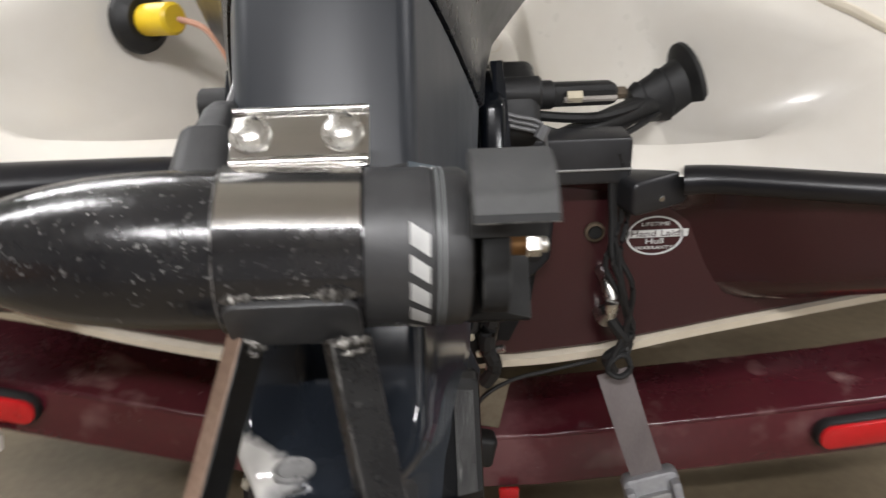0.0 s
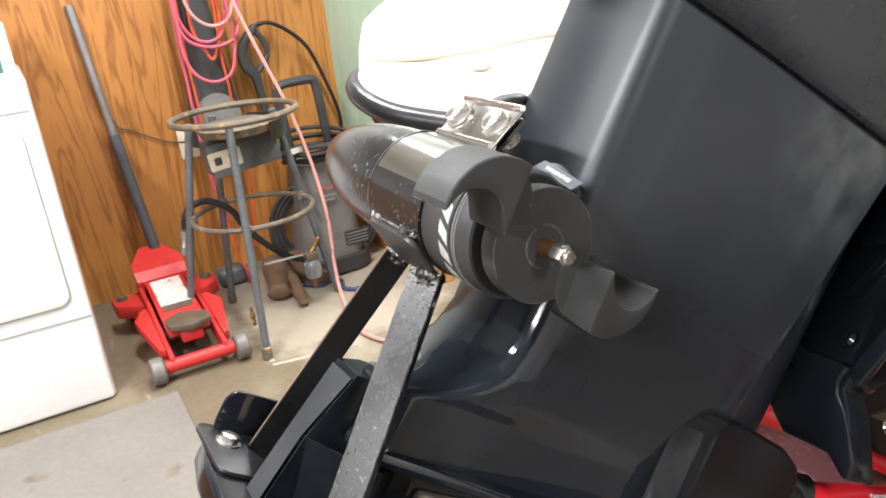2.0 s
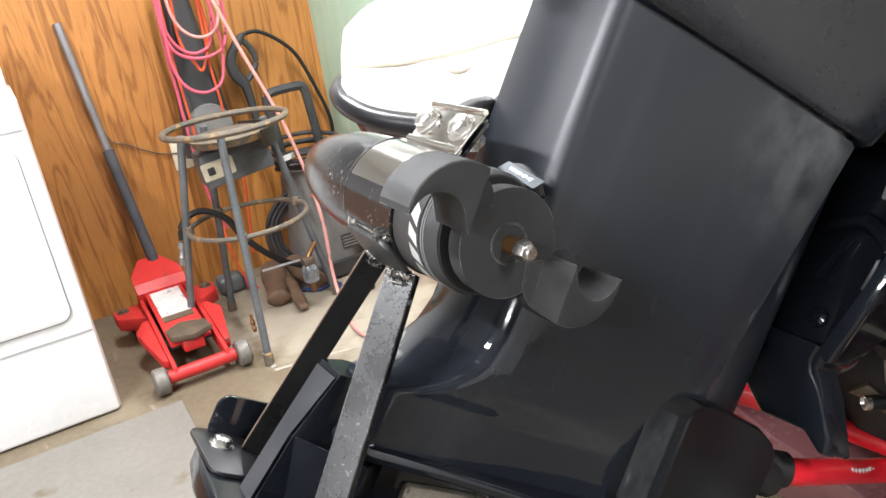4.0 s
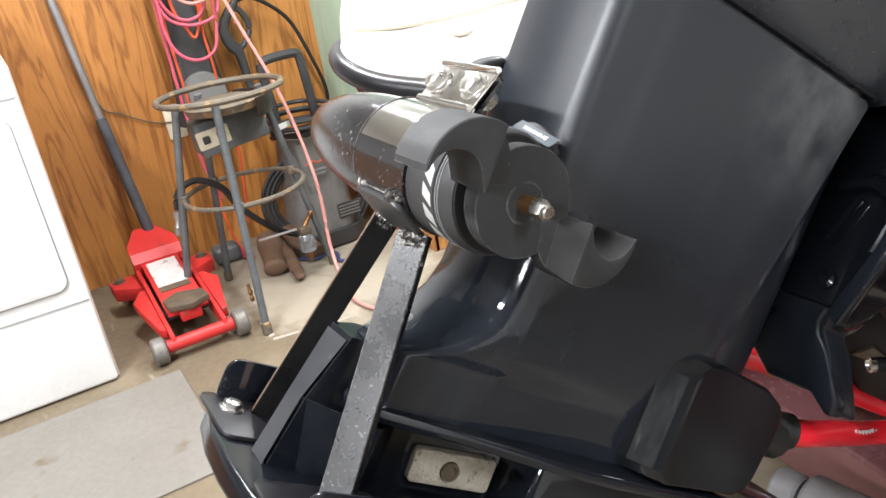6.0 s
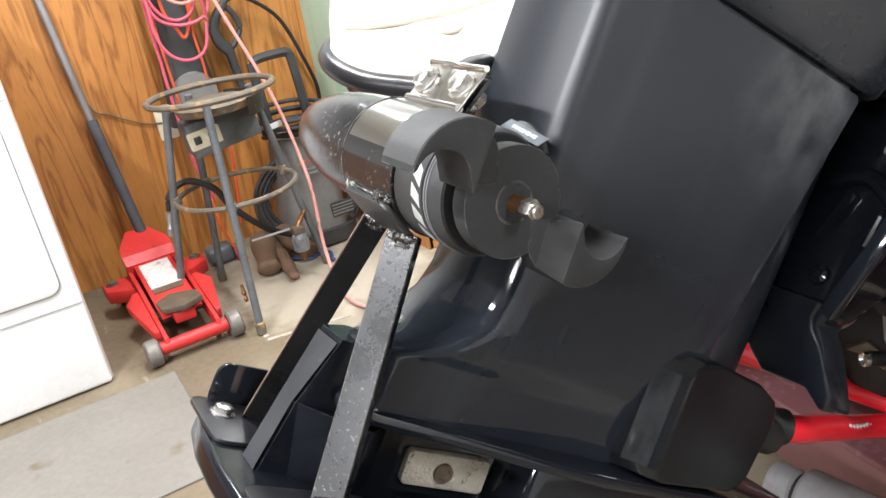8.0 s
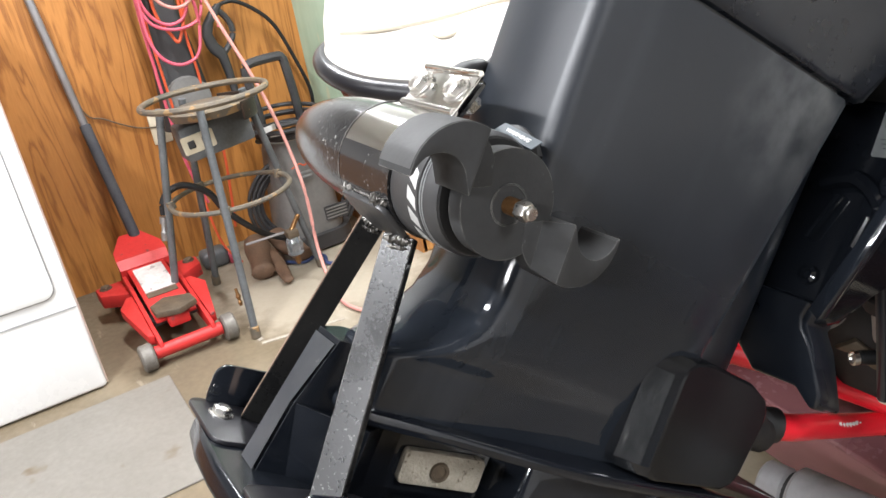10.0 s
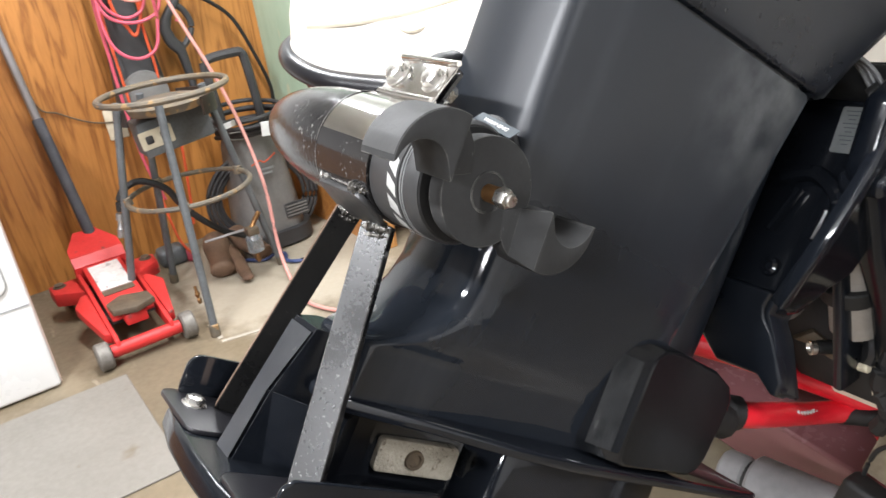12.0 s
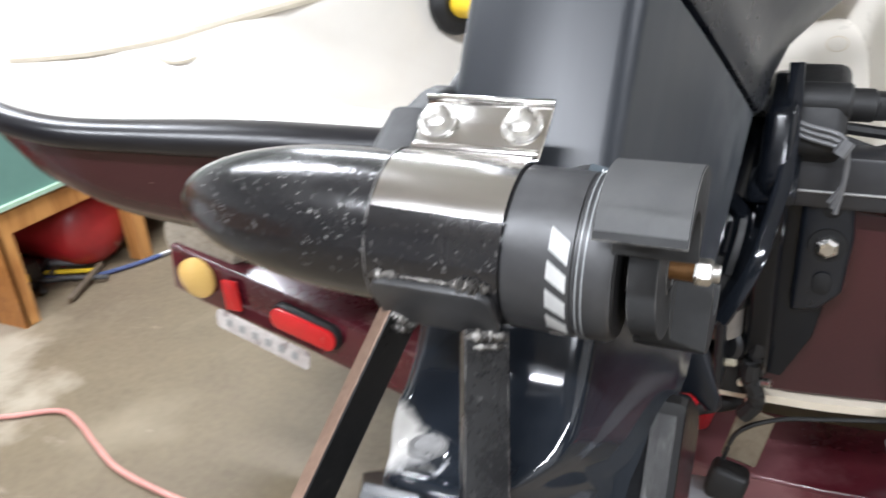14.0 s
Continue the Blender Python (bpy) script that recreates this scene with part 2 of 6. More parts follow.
M["weld"] = surface("weld_bead", (0.05, 0.046, 0.042), (0.34, 0.325, 0.30), 0.28, 0.5, metal=0.75, scale=110, grain=400, bump=0.8)
M["brass"] = surface("tarnished_brass", (0.26, 0.135, 0.05), (0.14, 0.07, 0.03), 0.38, 0.55, metal=0.8, scale=70, grain=300, bump=0.2)
M["anode"] = surface("anode_zinc", (0.52, 0.475, 0.39), (0.36, 0.32, 0.25), 0.7, 0.85, metal=0.2, scale=60, grain=420, bump=0.9, spots=(0.18, 0.15, 0.11), spot_amount=0.62, spot_scale=150, spot_soft=0.08)
M["bare_alu"] = surface("bare_aluminium", (0.40, 0.40, 0.39), (0.28, 0.275, 0.27), 0.4, 0.55, metal=0.8, scale=25, grain=250, bump=0.1)
M["bare_patch"] = surface("primer_grey", (0.20, 0.195, 0.19), (0.13, 0.128, 0.125), 0.5, 0.7, metal=0.2, scale=40, grain=250, bump=0.2, spots=(0.02, 0.02, 0.022), spot_amount=0.64, spot_scale=70)
M["decal_white"] = surface("decal_white", (0.78, 0.78, 0.76), (0.66, 0.66, 0.64), 0.4, scale=40, grain=200, bump=0.02)
M["decal_grey"] = surface("label_grey", (0.24, 0.25, 0.25), (0.18, 0.19, 0.19), 0.35, scale=40, grain=250, bump=0.05)
M["tag_dark"] = surface("tag_dark", (0.05, 0.06, 0.068), (0.07, 0.085, 0.095), 0.3, scale=40, grain=250, bump=0.02)
M["gelcoat"] = surface("white_gelcoat", (0.77, 0.735, 0.67), (0.72, 0.675, 0.60), 0.26, 0.34, scale=2.5, grain=30, bump=0.01, coat=0.2)
# Cream of the hull bottom; also painted shade at lid edges and recesses.
M["shade_white"] = surface("cream_and_shade", (0.72, 0.65, 0.53), (0.62, 0.55, 0.43), 0.5, scale=5, grain=40)
M["burgundy"] = surface("burgundy_gelcoat", (0.050, 0.0145, 0.0165), (0.038, 0.0110, 0.0130), 0.14, 0.24, scale=4, grain=300, bump=0.012, spots=(0.2, 0.11, 0.10), spot_amount=0.78, spot_scale=150)
M["trailer_red"] = surface("maroon_trailer_paint", (0.100, 0.013, 0.021), (0.070, 0.010, 0.016), 0.13, 0.28, scale=6, grain=90, bump=0.03, coat=0.6, coat_rough=0.12, spots=(0.19, 0.095, 0.095), spot_amount=0.58, spot_scale=9, spot_soft=0.22)
M["trailer_dusty"] = surface("dusty_maroon_paint", (0.080, 0.013, 0.019), (0.056, 0.009, 0.014), 0.16, 0.32, scale=5, grain=70, bump=0.05, coat=0.3, coat_rough=0.2, spots=(0.26, 0.16, 0.15), spot_amount=0.60, spot_scale=11, spot_soft=0.25)
M["lens_red"] = surface("red_lens", (0.62, 0.012, 0.016), (0.5, 0.01, 0.012), 0.18, 0.28, scale=30, grain=260, bump=0.35, coat=0.5)
M["lens_amber"] = surface("amber_lens", (0.78, 0.52, 0.17), (0.7, 0.45, 0.13), 0.25, scale=30, grain=200, bump=0.2, coat=0.4)
M["jack_red"] = surface("jack_red", (0.56, 0.024, 0.022), (0.42, 0.02, 0.018), 0.46, 0.6, scale=7, grain=70, bump=0.06, spots=(0.16, 0.045, 0.04), spot_amount=0.66, spot_scale=26, spot_soft=0.08)
M["bar_red"] = surface("support_red", (0.74, 0.016, 0.030), (0.64, 0.013, 0.024), 0.32, scale=8, grain=70, bump=0.03, coat=0.2)
M["tank_red"] = surface("tank_red", (0.42, 0.018, 0.022), (0.30, 0.022, 0.022), 0.35, 0.5, scale=5, grain=50, coat=0.2, spots=(0.40, 0.19, 0.16), spot_amount=0.68, spot_scale=14)
M["appliance"] = surface("white_enamel", (0.74, 0.74, 0.725), (0.70, 0.69, 0.675), 0.22, 0.3, scale=3, grain=30, bump=0.0, coat=0.4)
# Darker copy of the white enamel: shade on the dryer's side.
M["appliance_shade"] = surface("shaded_enamel", (0.62, 0.49, 0.43), (0.50, 0.36, 0.30), 0.45, scale=5, grain=40, stretch=(1, 1, 0.3))
M["line_grey"] = surface("grey_line", (0.34, 0.34, 0.33), (0.28, 0.28, 0.28), 0.6)
M["pipe_grey"] = surface("galvanised_pipe", (0.36, 0.355, 0.36), (0.25, 0.245, 0.25), 0.35, 0.5, metal=0.7, scale=15, grain=120, stretch=(1, 1, 0.2))
M["foam_black"] = surface("foam_grip", (0.035, 0.037, 0.045), (0.055, 0.056, 0.06), 0.8, scale=20, grain=150, bump=0.4)
M["washer_grey"] = surface("washer_plastic", (0.185, 0.18, 0.17), (0.13, 0.126, 0.12), 0.42, 0.6, scale=8, grain=80)
M["washer_dark"] = surface("washer_dark", (0.028, 0.028, 0.03), (0.045, 0.043, 0.042), 0.5, 0.65, scale=8, grain=90)
M["stool_metal"] = surface("stool_metal", (0.10, 0.095, 0.085), (0.20, 0.155, 0.10), 0.5, 0.7, metal=0.4, scale=14, grain=120, bump=0.2, spots=(0.30, 0.19, 0.09), spot_amount=0.6, spot_scale=22)
M["stool_grey"] = surface("stool_grey", (0.135, 0.145, 0.15), (0.085, 0.09, 0.092), 0.5, 0.65, metal=0.3, scale=14, grain=120, bump=0.15)
M["hose_pink"] = surface("pink_hose", (0.62, 0.10, 0.16), (0.5, 0.08, 0.11), 0.45, scale=14, grain=90)
M["hose_pale"] = surface("pale_pink_hose", (0.62, 0.29, 0.25), (0.50, 0.22, 0.19), 0.5, scale=10, grain=90)
M["cord_orange"] = surface("orange_cord", (0.62, 0.09, 0.03), (0.5, 0.07, 0.02), 0.5, scale=14, grain=90)
M["blue"] = surface("blue_hose", (0.035, 0.06, 0.17), (0.05, 0.06, 0.12), 0.6, scale=14, grain=90)
M["leather"] = surface("brown_leather", (0.15, 0.085, 0.05), (0.085, 0.048, 0.028), 0.75, scale=14, grain=120, bump=0.3)
M["paper"] = surface("worn_paper_label", (0.66, 0.63, 0.60), (0.42, 0.37, 0.35), 0.7, scale=16, grain=70, spots=(0.3, 0.26, 0.25), spot_amount=0.62, spot_scale=28)
M["ivory"] = surface("ivory_plastic", (0.62, 0.56, 0.42), (0.5, 0.44, 0.32), 0.5, scale=9, grain=60)
M["webbing"] = surface("grey_webbing", (0.20, 0.175, 0.172), (0.14, 0.12, 0.12), 0.85, scale=20, grain=500, bump=0.6, stretch=(1, 1, 0.3))
M["cast_grey"] = surface("cast_ratchet", (0.36, 0.36, 0.37), (0.26, 0.26, 0.27), 0.42, 0.6, metal=0.5, scale=20, grain=160, bump=0.1)
M["yellow"] = surface("yellow_connector", (0.80, 0.56, 0.02), (0.7, 0.46, 0.02), 0.4, scale=20, grain=100)
M["wire_peach"] = surface("peach_wire", (0.70, 0.38, 0.26), (0.6, 0.3, 0.2), 0.5)
M["bronze"] = surface("bronze_cast", (0.16, 0.12, 0.08), (0.09, 0.07, 0.05), 0.5, 0.7, metal=0.5, scale=20, grain=160, bump=0.2)
M["pvc_grey"] = surface("grey_roller", (0.27, 0.27, 0.28), (0.18, 0.18, 0.187), 0.5, 0.65, scale=10, grain=90)
M["mat_grey"] = surface("grey_sheet", (0.195, 0.180, 0.157), (0.155, 0.14, 0.118), 0.45, 0.65, scale=2, grain=60, spots=(0.12, 0.088, 0.055), spot_amount=0.66, spot_scale=7, spot_soft=0.08)
M["glass_gauge"] = surface("clear_bowl", (0.55, 0.62, 0.66), (0.45, 0.5, 0.55), 0.12, scale=14, grain=90, coat=0.5)
M["glass_gauge"].node_tree.nodes["Principled BSDF"].inputs["Transmission Weight"].default_value = 0.85
M["green_plastic"] = surface("green_plastic", (0.05, 0.16, 0.08), (0.04, 0.12, 0.06), 0.5)
M["cover_black"] = surface("glossy_grained_plastic", (0.005, 0.006, 0.007), (0.008, 0.008, 0.009), 0.12, 0.22, scale=9, grain=420, bump=0.12, distance=0.0004)
M["cover_black"].node_tree.nodes["Principled BSDF"].inputs["Specular IOR Level"].default_value = 0.34
M["worn_lit_black"] = surface("worn_lit_satin", (0.050, 0.053, 0.059), (0.075, 0.076, 0.080), 0.30, 0.46, scale=22, grain=160, bump=0.06, spots=(0.15, 0.145, 0.14), spot_amount=0.70, spot_scale=60)
M["transducer_tan"] = surface("stained_tan_plastic", (0.17, 0.14, 0.095), (0.11, 0.085, 0.055), 0.5, 0.7, scale=30, grain=200, bump=0.1)
M["wheel_grey"] = surface("worn_steel_wheel", (0.21, 0.195, 0.17), (0.13, 0.115, 0.10), 0.45, 0.65, metal=0.3, scale=20, grain=120, bump=0.15)
M["tape"] = surface("floor_line_paint", (0.40, 0.36, 0.30), (0.27, 0.235, 0.185), 0.8, scale=12, grain=60)
M["ram_grey"] = surface("ram_grey", (0.36, 0.335, 0.305), (0.27, 0.245, 0.22), 0.45, 0.65, metal=0.3, scale=18, grain=120, bump=0.1)
M["wire_grey"] = surface("grey_wire", (0.13, 0.13, 0.132), (0.085, 0.085, 0.086), 0.4, scale=20, grain=120)
M["scuffed"] = surface("pale_metal_facet", (0.09, 0.094, 0.10), (0.30, 0.304, 0.308), 0.10, 0.20, metal=0.85, scale=26, grain=300, bump=0.12, stretch=(1, 1, 0.25), spots=(0.55, 0.55, 0.54), spot_amount=0.65, spot_scale=120, spot_soft=0.12)
M["tube_glow"] = glowing("lamp_diffuser", (0.98, 0.99, 1.0), 22.0)


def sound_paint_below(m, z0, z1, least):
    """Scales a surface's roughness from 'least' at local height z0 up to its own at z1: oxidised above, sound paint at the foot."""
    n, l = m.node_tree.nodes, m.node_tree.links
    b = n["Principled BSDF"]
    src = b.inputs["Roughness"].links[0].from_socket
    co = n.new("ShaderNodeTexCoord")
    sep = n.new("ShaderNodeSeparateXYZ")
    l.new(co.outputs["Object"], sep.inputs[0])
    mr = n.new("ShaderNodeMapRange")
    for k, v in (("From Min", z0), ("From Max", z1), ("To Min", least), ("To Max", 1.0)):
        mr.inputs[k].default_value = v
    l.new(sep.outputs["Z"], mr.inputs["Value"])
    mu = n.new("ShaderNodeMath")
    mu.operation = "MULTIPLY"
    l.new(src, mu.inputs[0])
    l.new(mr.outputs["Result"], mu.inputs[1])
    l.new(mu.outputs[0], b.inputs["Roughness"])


def dust_or_light_zone(m, centre, radii, colour, scale=4.5):
    """A ragged pale patch on a surface: dried spill and dust, elsewhere light painted as colour."""
    n, l = m.node_tree.nodes, m.node_tree.links
    b = n["Principled BSDF"]
    src = b.inputs["Base Color"].links[0].from_socket
    co = n.new("ShaderNodeTexCoord")
    mp = n.new("ShaderNodeMapping")
    mp.vector_type = "TEXTURE"
    mp.inputs["Location"].default_value = centre
    mp.inputs["Scale"].default_value = radii
    l.new(co.outputs["Object"], mp.inputs["Vector"])
    dist = n.new("ShaderNodeVectorMath")
    dist.operation = "LENGTH"
    l.new(mp.outputs["Vector"], dist.inputs[0])
    noise = n.new("ShaderNodeTexNoise")
    noise.inputs["Scale"].default_value, noise.inputs["Detail"].default_value, noise.inputs["Roughness"].default_value = scale, 7, 0.62
    l.new(co.outputs["Object"], noise.inputs["Vector"])
    add = n.new("ShaderNodeMath")
    add.operation = "MULTIPLY_ADD"
    add.inputs[1].default_value = 1.3
    l.new(noise.outputs["Fac"], add.inputs[0])
    l.new(dist.outputs["Value"], add.inputs[2])
    cut = n.new("ShaderNodeMapRange")
    for k, v in (("From Min", 1.46), ("From Max", 1.76), ("To Min", 0.8), ("To Max", 0.0)):
        cut.inputs[k].default_value = v
    l.new(add.outputs[0], cut.inputs["Value"])
    mix = n.new("ShaderNodeMix")
    mix.data_type = "RGBA"
    mix.inputs[7].default_value = (*colour, 1)
    l.new(cut.outputs["Result"], mix.inputs[0])
    l.new(src, mix.inputs[6])
    l.new(mix.outputs[2], b.inputs["Base Color"])


dust_or_light_zone(M["concrete"], (-2.30, 1.00, 0.0), (0.60, 0.40, 1.0), (0.36, 0.315, 0.245))
# Paler red over the trailer's middle: dust, plus light painted into the colour.
for paint in ("trailer_red", "trailer_dusty"):
    dust_or_light_zone(M[paint], (-0.12, 1.10, 0.30), (0.26, 0.30, 0.22), (0.20, 0.085, 0.092))
over_base(M["concrete"], noise_above(M["concrete"], 6.5, (1, 1, 1), 0.66, 0.74, 5, 0.55), (0.085, 0.064, 0.040))
over_base(M["concrete"], noise_above(M["concrete"], 11, (0.4, 1.6, 1), 0.68, 0.73, 6, 0.5), (0.36, 0.31, 0.24))
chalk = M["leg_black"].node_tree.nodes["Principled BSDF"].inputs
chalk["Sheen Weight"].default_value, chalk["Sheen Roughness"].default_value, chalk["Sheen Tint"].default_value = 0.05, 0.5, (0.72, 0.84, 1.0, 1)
# Two pale patches on the leg: a lamp's reflection painted into its colour.
dust_or_light_zone(M["leg_black"], (-0.036, -0.055, 0.058), (0.024, 0.024, 0.018), (0.30, 0.295, 0.29), 22)
dust_or_light_zone(M["leg_black"], (-0.050, -0.034, 0.058), (0.030, 0.052, 0.026), (0.52, 0.50, 0.47), 22)
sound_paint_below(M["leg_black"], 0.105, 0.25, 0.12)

# ---- mesh helpers ----
def part(name, bm, material, parent=None, label="", m=None, sharp=32, kind=""):
    me = bpy.data.meshes.new(name)
    bmesh.ops.recalc_face_normals(bm, faces=bm.faces[:])
    bm.to_mesh(me)
    bm.free()
    for p in me.polygons:
        p.use_smooth = True
    me.set_sharp_from_angle(angle=radians(sharp))
    me.materials.append(M[material])
    ob = new(name, me)
    if parent is not None:
        ob.parent = parent
    if m is not None:
        ob.matrix_basis = m
    if label or kind:
        tagged(ob, label, kind=kind)
    return ob


def thing(name, m, label, category, group=""):
    ob = new(name)
    ob.empty_display_size = 0.05
    ob.matrix_basis = m
    return tagged(ob, label, category, group)


def put(bm, other, m=None):
    """Moves the geometry of other into bm, at m."""
    if m is not None:
        other.transform(m)
    me = bpy.data.meshes.new("tmp")
    other.to_mesh(me)
    other.free()
    bm.from_mesh(me)
    bpy.data.meshes.remove(me)
    return bm


def box(sx, sy, sz, c=(0, 0, 0), bevel=0.0, seg=2):
    bm = bmesh.new()
    bmesh.ops.create_cube(bm, size=1)
    bmesh.ops.scale(bm, vec=(sx, sy, sz), verts=bm.verts)
    if bevel:
        bmesh.ops.bevel(bm, geom=bm.edges[:], offset=bevel, segments=seg, profile=0.5, affect="EDGES")
    bmesh.ops.translate(bm, vec=c, verts=bm.verts)
    return bm


def lathe(profile, seg=32, axis="Z", c=(0, 0, 0), close=True):
    """Turns (distance along axis, radius) pairs about an axis."""
    bm = bmesh.new()
    rings = []
    for h, r in profile:
        ring = []
        for k in range(seg):
            a = 2 * math.pi * k / seg
            p = (r * math.cos(a), r * math.sin(a), h)
            if axis == "X":
                p = (p[2], p[0], p[1])
            elif axis == "Y":
                p = (p[1], p[2], p[0])
            ring.append(bm.verts.new(Vector(p) + Vector(c)))
        rings.append(ring)
    for a, b in zip(rings, rings[1:]):
        for k in range(seg):
            bm.faces.new((a[k], a[(k + 1) % seg], b[(k + 1) % seg], b[k]))
    if close:
        for ring in (rings[0], rings[-1]):
            bm.faces.new(ring)
    return bm


def rod(a, b, r, seg=16, bevel=0.0):
    """A round bar from a to b."""
    a, b = Vector(a), Vector(b)
    h = (b - a).length
    prof = [(0, r), (h, r)] if not bevel else [(0, r - bevel), (bevel, r), (h - bevel, r), (h, r - bevel)]
    bm = lathe(prof, seg)
    bm.transform(Matrix.Translation(a) @ (b - a).to_track_quat("Z", "Y").to_matrix().to_4x4())
    return bm


def smooth_path(points, steps=6, closed=False):
    """Catmull-Rom through the points."""
    p = [Vector(q) for q in points]
    out = []
    n = len(p)
    for i in range(n if closed else n - 1):
        a, b, c, d = (p[(i - 1) % n], p[i], p[(i + 1) % n], p[(i + 2) % n]) if closed else (p[max(i - 1, 0)], p[i], p[i + 1], p[min(i + 2, n - 1)])
        for k in range(steps):
            t = k / steps
            out.append(0.5 * ((2 * b) + (c - a) * t + (2 * a - 5 * b + 4 * c - d) * t * t + (3 * b - a - 3 * c + d) * t ** 3))
    if not closed:
        out.append(p[-1])
    return out


def sweep(points, section, steps=6, closed=False, up=(0, 0, 1), caps=True, smooth=True):
    """Carries a closed section of (side, up) pairs along a path."""
    pts = smooth_path(points, steps, closed) if smooth else [Vector(q) for q in points]
    bm = bmesh.new()
    rings = []
    n = len(pts)
    for i, p in enumerate(pts):
        d = (pts[(i + 1) % n] - pts[i - 1]) if closed else (pts[min(i + 1, n - 1)] - pts[max(i - 1, 0)])
        d.normalize()
        u = Vector(up)
        if abs(d.dot(u)) > 0.97:
            u = Vector((0.3, 1, 0.1))
        s = d.cross(u).normalized()
        v = s.cross(d).normalized()
        rings.append([bm.verts.new(p + s * x + v * y) for x, y in section])
    m = len(section)
    for i in range(n if closed else n - 1):
        a, b = rings[i], rings[(i + 1) % n]
        for k in range(m):
            bm.faces.new((a[k], a[(k + 1) % m], b[(k + 1) % m], b[k]))
    if caps and not closed:
        bm.faces.new(rings[0])
        bm.faces.new(rings[-1])
    return bm


def circle(r, n=10):
    return [(r * math.cos(2 * math.pi * k / n), r * math.sin(2 * math.pi * k / n)) for k in range(n)]


def hose(points, r, steps=6, closed=False, n=8):
    return sweep(points, circle(r, n), steps, closed)


def prism(outline, depth, bevel=0.0, seg=2, axis="X"):
    """Pushes a 2D outline out by depth along an axis, centred on it."""
    bm = bmesh.new()
    f = bm.faces.new([bm.verts.new((0, a, b)) for a, b in outline])
    r = bmesh.ops.extrude_face_region(bm, geom=[f])
    bmesh.ops.translate(bm, vec=(depth, 0, 0), verts=[v for v in r["geom"] if isinstance(v, bmesh.types.BMVert)])
    bmesh.ops.translate(bm, vec=(-depth / 2, 0, 0), verts=bm.verts)
    bmesh.ops.recalc_face_normals(bm, faces=bm.faces[:])
    if bevel:
        edges = [e for e in bm.edges if len(e.link_faces) == 2 and e.calc_face_angle(0) > 0.6]
        bmesh.ops.bevel(bm, geom=edges, offset=bevel, segments=seg, profile=0.5, affect="EDGES")
    if axis == "Z":
        bm.transform(Matrix(((0, 1, 0, 0), (0, 0, 1, 0), (1, 0, 0, 0), (0, 0, 0, 1))))
    elif axis == "Y":
        bm.transform(Matrix(((0, 1, 0, 0), (-1, 0, 0, 0), (0, 0, 1, 0), (0, 0, 0, 1))))
    return bm


def rounded(w, h, r, n=5, c=(0, 0)):
    """The outline of a rounded rectangle."""
    out = []
    for cx, cy, a0 in ((w / 2 - r, h / 2 - r, 0), (-w / 2 + r, h / 2 - r, 90), (-w / 2 + r, -h / 2 + r, 180), (w / 2 - r, -h / 2 + r, 270)):
        for k in range(n + 1):
            a = radians(a0 + 90 * k / n)
            out.append((c[0] + cx + r * math.cos(a), c[1] + cy + r * math.sin(a)))
    return out


def hexbolt(r, h, washer=1.45):
    """A hex head with a domed top on a washer, along +z."""
    bm = lathe([(0, r * washer), (h * 0.18, r * washer), (h * 0.22, r * washer * 0.97)], 24)
    put(bm, lathe([(h * 0.2, r * 1.12), (h * 0.85, r * 1.12), (h, r * 0.85)], 6))
    put(bm, lathe([(h, r * 0.8), (h * 1.04, r * 0.72)], 18))
    return bm


def loft(sections):
    """Skins closed sections with equal point counts, and closes both ends."""
    bm = bmesh.new()
    rings = [[bm.verts.new(p) for p in s] for s in sections]
    m = len(rings[0])
    for a, b in zip(rings, rings[1:]):
        for k in range(m):
            bm.faces.new((a[k], a[(k + 1) % m], b[(k + 1) % m], b[k]))
    bm.faces.new(rings[0])
    bm.faces.new(rings[-1])
    return bm


def facing(c, normal, up=(0, 0, 1)):
    """A pose at c whose z axis is normal and whose y axis leans to up."""
    z = Vector(normal).normalized()
    x = Vector(up).cross(z).normalized()
    y = z.cross(x)
    return Matrix(((x.x, y.x, z.x, c[0]), (x.y, y.y, z.y, c[1]), (x.z, y.z, z.z, c[2]), (0, 0, 0, 1)))


def words(name, text, size, material, parent, m, thick=0.0003):
    """Flat lettering as a mesh, centred on m, reading along its x axis."""
    cu = bpy.data.curves.new(name, "FONT")
    cu.body, cu.size, cu.extrude, cu.align_x, cu.align_y = text, size, thick, "CENTER", "CENTER"
    tmp = bpy.data.objects.new(name, cu)
    me = bpy.data.meshes.new_from_object(tmp)
    bpy.data.objects.remove(tmp)
    bpy.data.curves.remove(cu)
    me.materials.clear()
    me.materials.append(M[material])
    ob = new(name, me)
    ob.parent, ob.matrix_basis = parent, m
    return ob


def structure(name, bm, material, label="", m=None, sharp=32):
    ob = part(name, bm, material, m=m, sharp=sharp)
    return tagged(ob, label, name.split("_")[0], kind="structure")


# ---- the garage ----
WX, EX, SY, NY, CZ = -2.88, 3.2, -3.4, 6.2, 2.7
structure("floor", box(EX - WX + 0.4, NY - SY + 0.4, 0.1, ((EX + WX) / 2, (NY + SY) / 2, -0.05)), "concrete", "stained tan concrete garage floor")
structure("ceiling", box(EX - WX + 0.4, NY - SY + 0.4, 0.1, ((EX + WX) / 2, (NY + SY) / 2, CZ + 0.05)), "ceiling", "plain off-white garage ceiling")
structure("wall_west", box(0.1, NY - SY, CZ, (WX - 0.05, (NY + SY) / 2, CZ / 2)), "plywood", "orange stained plywood garage wall")
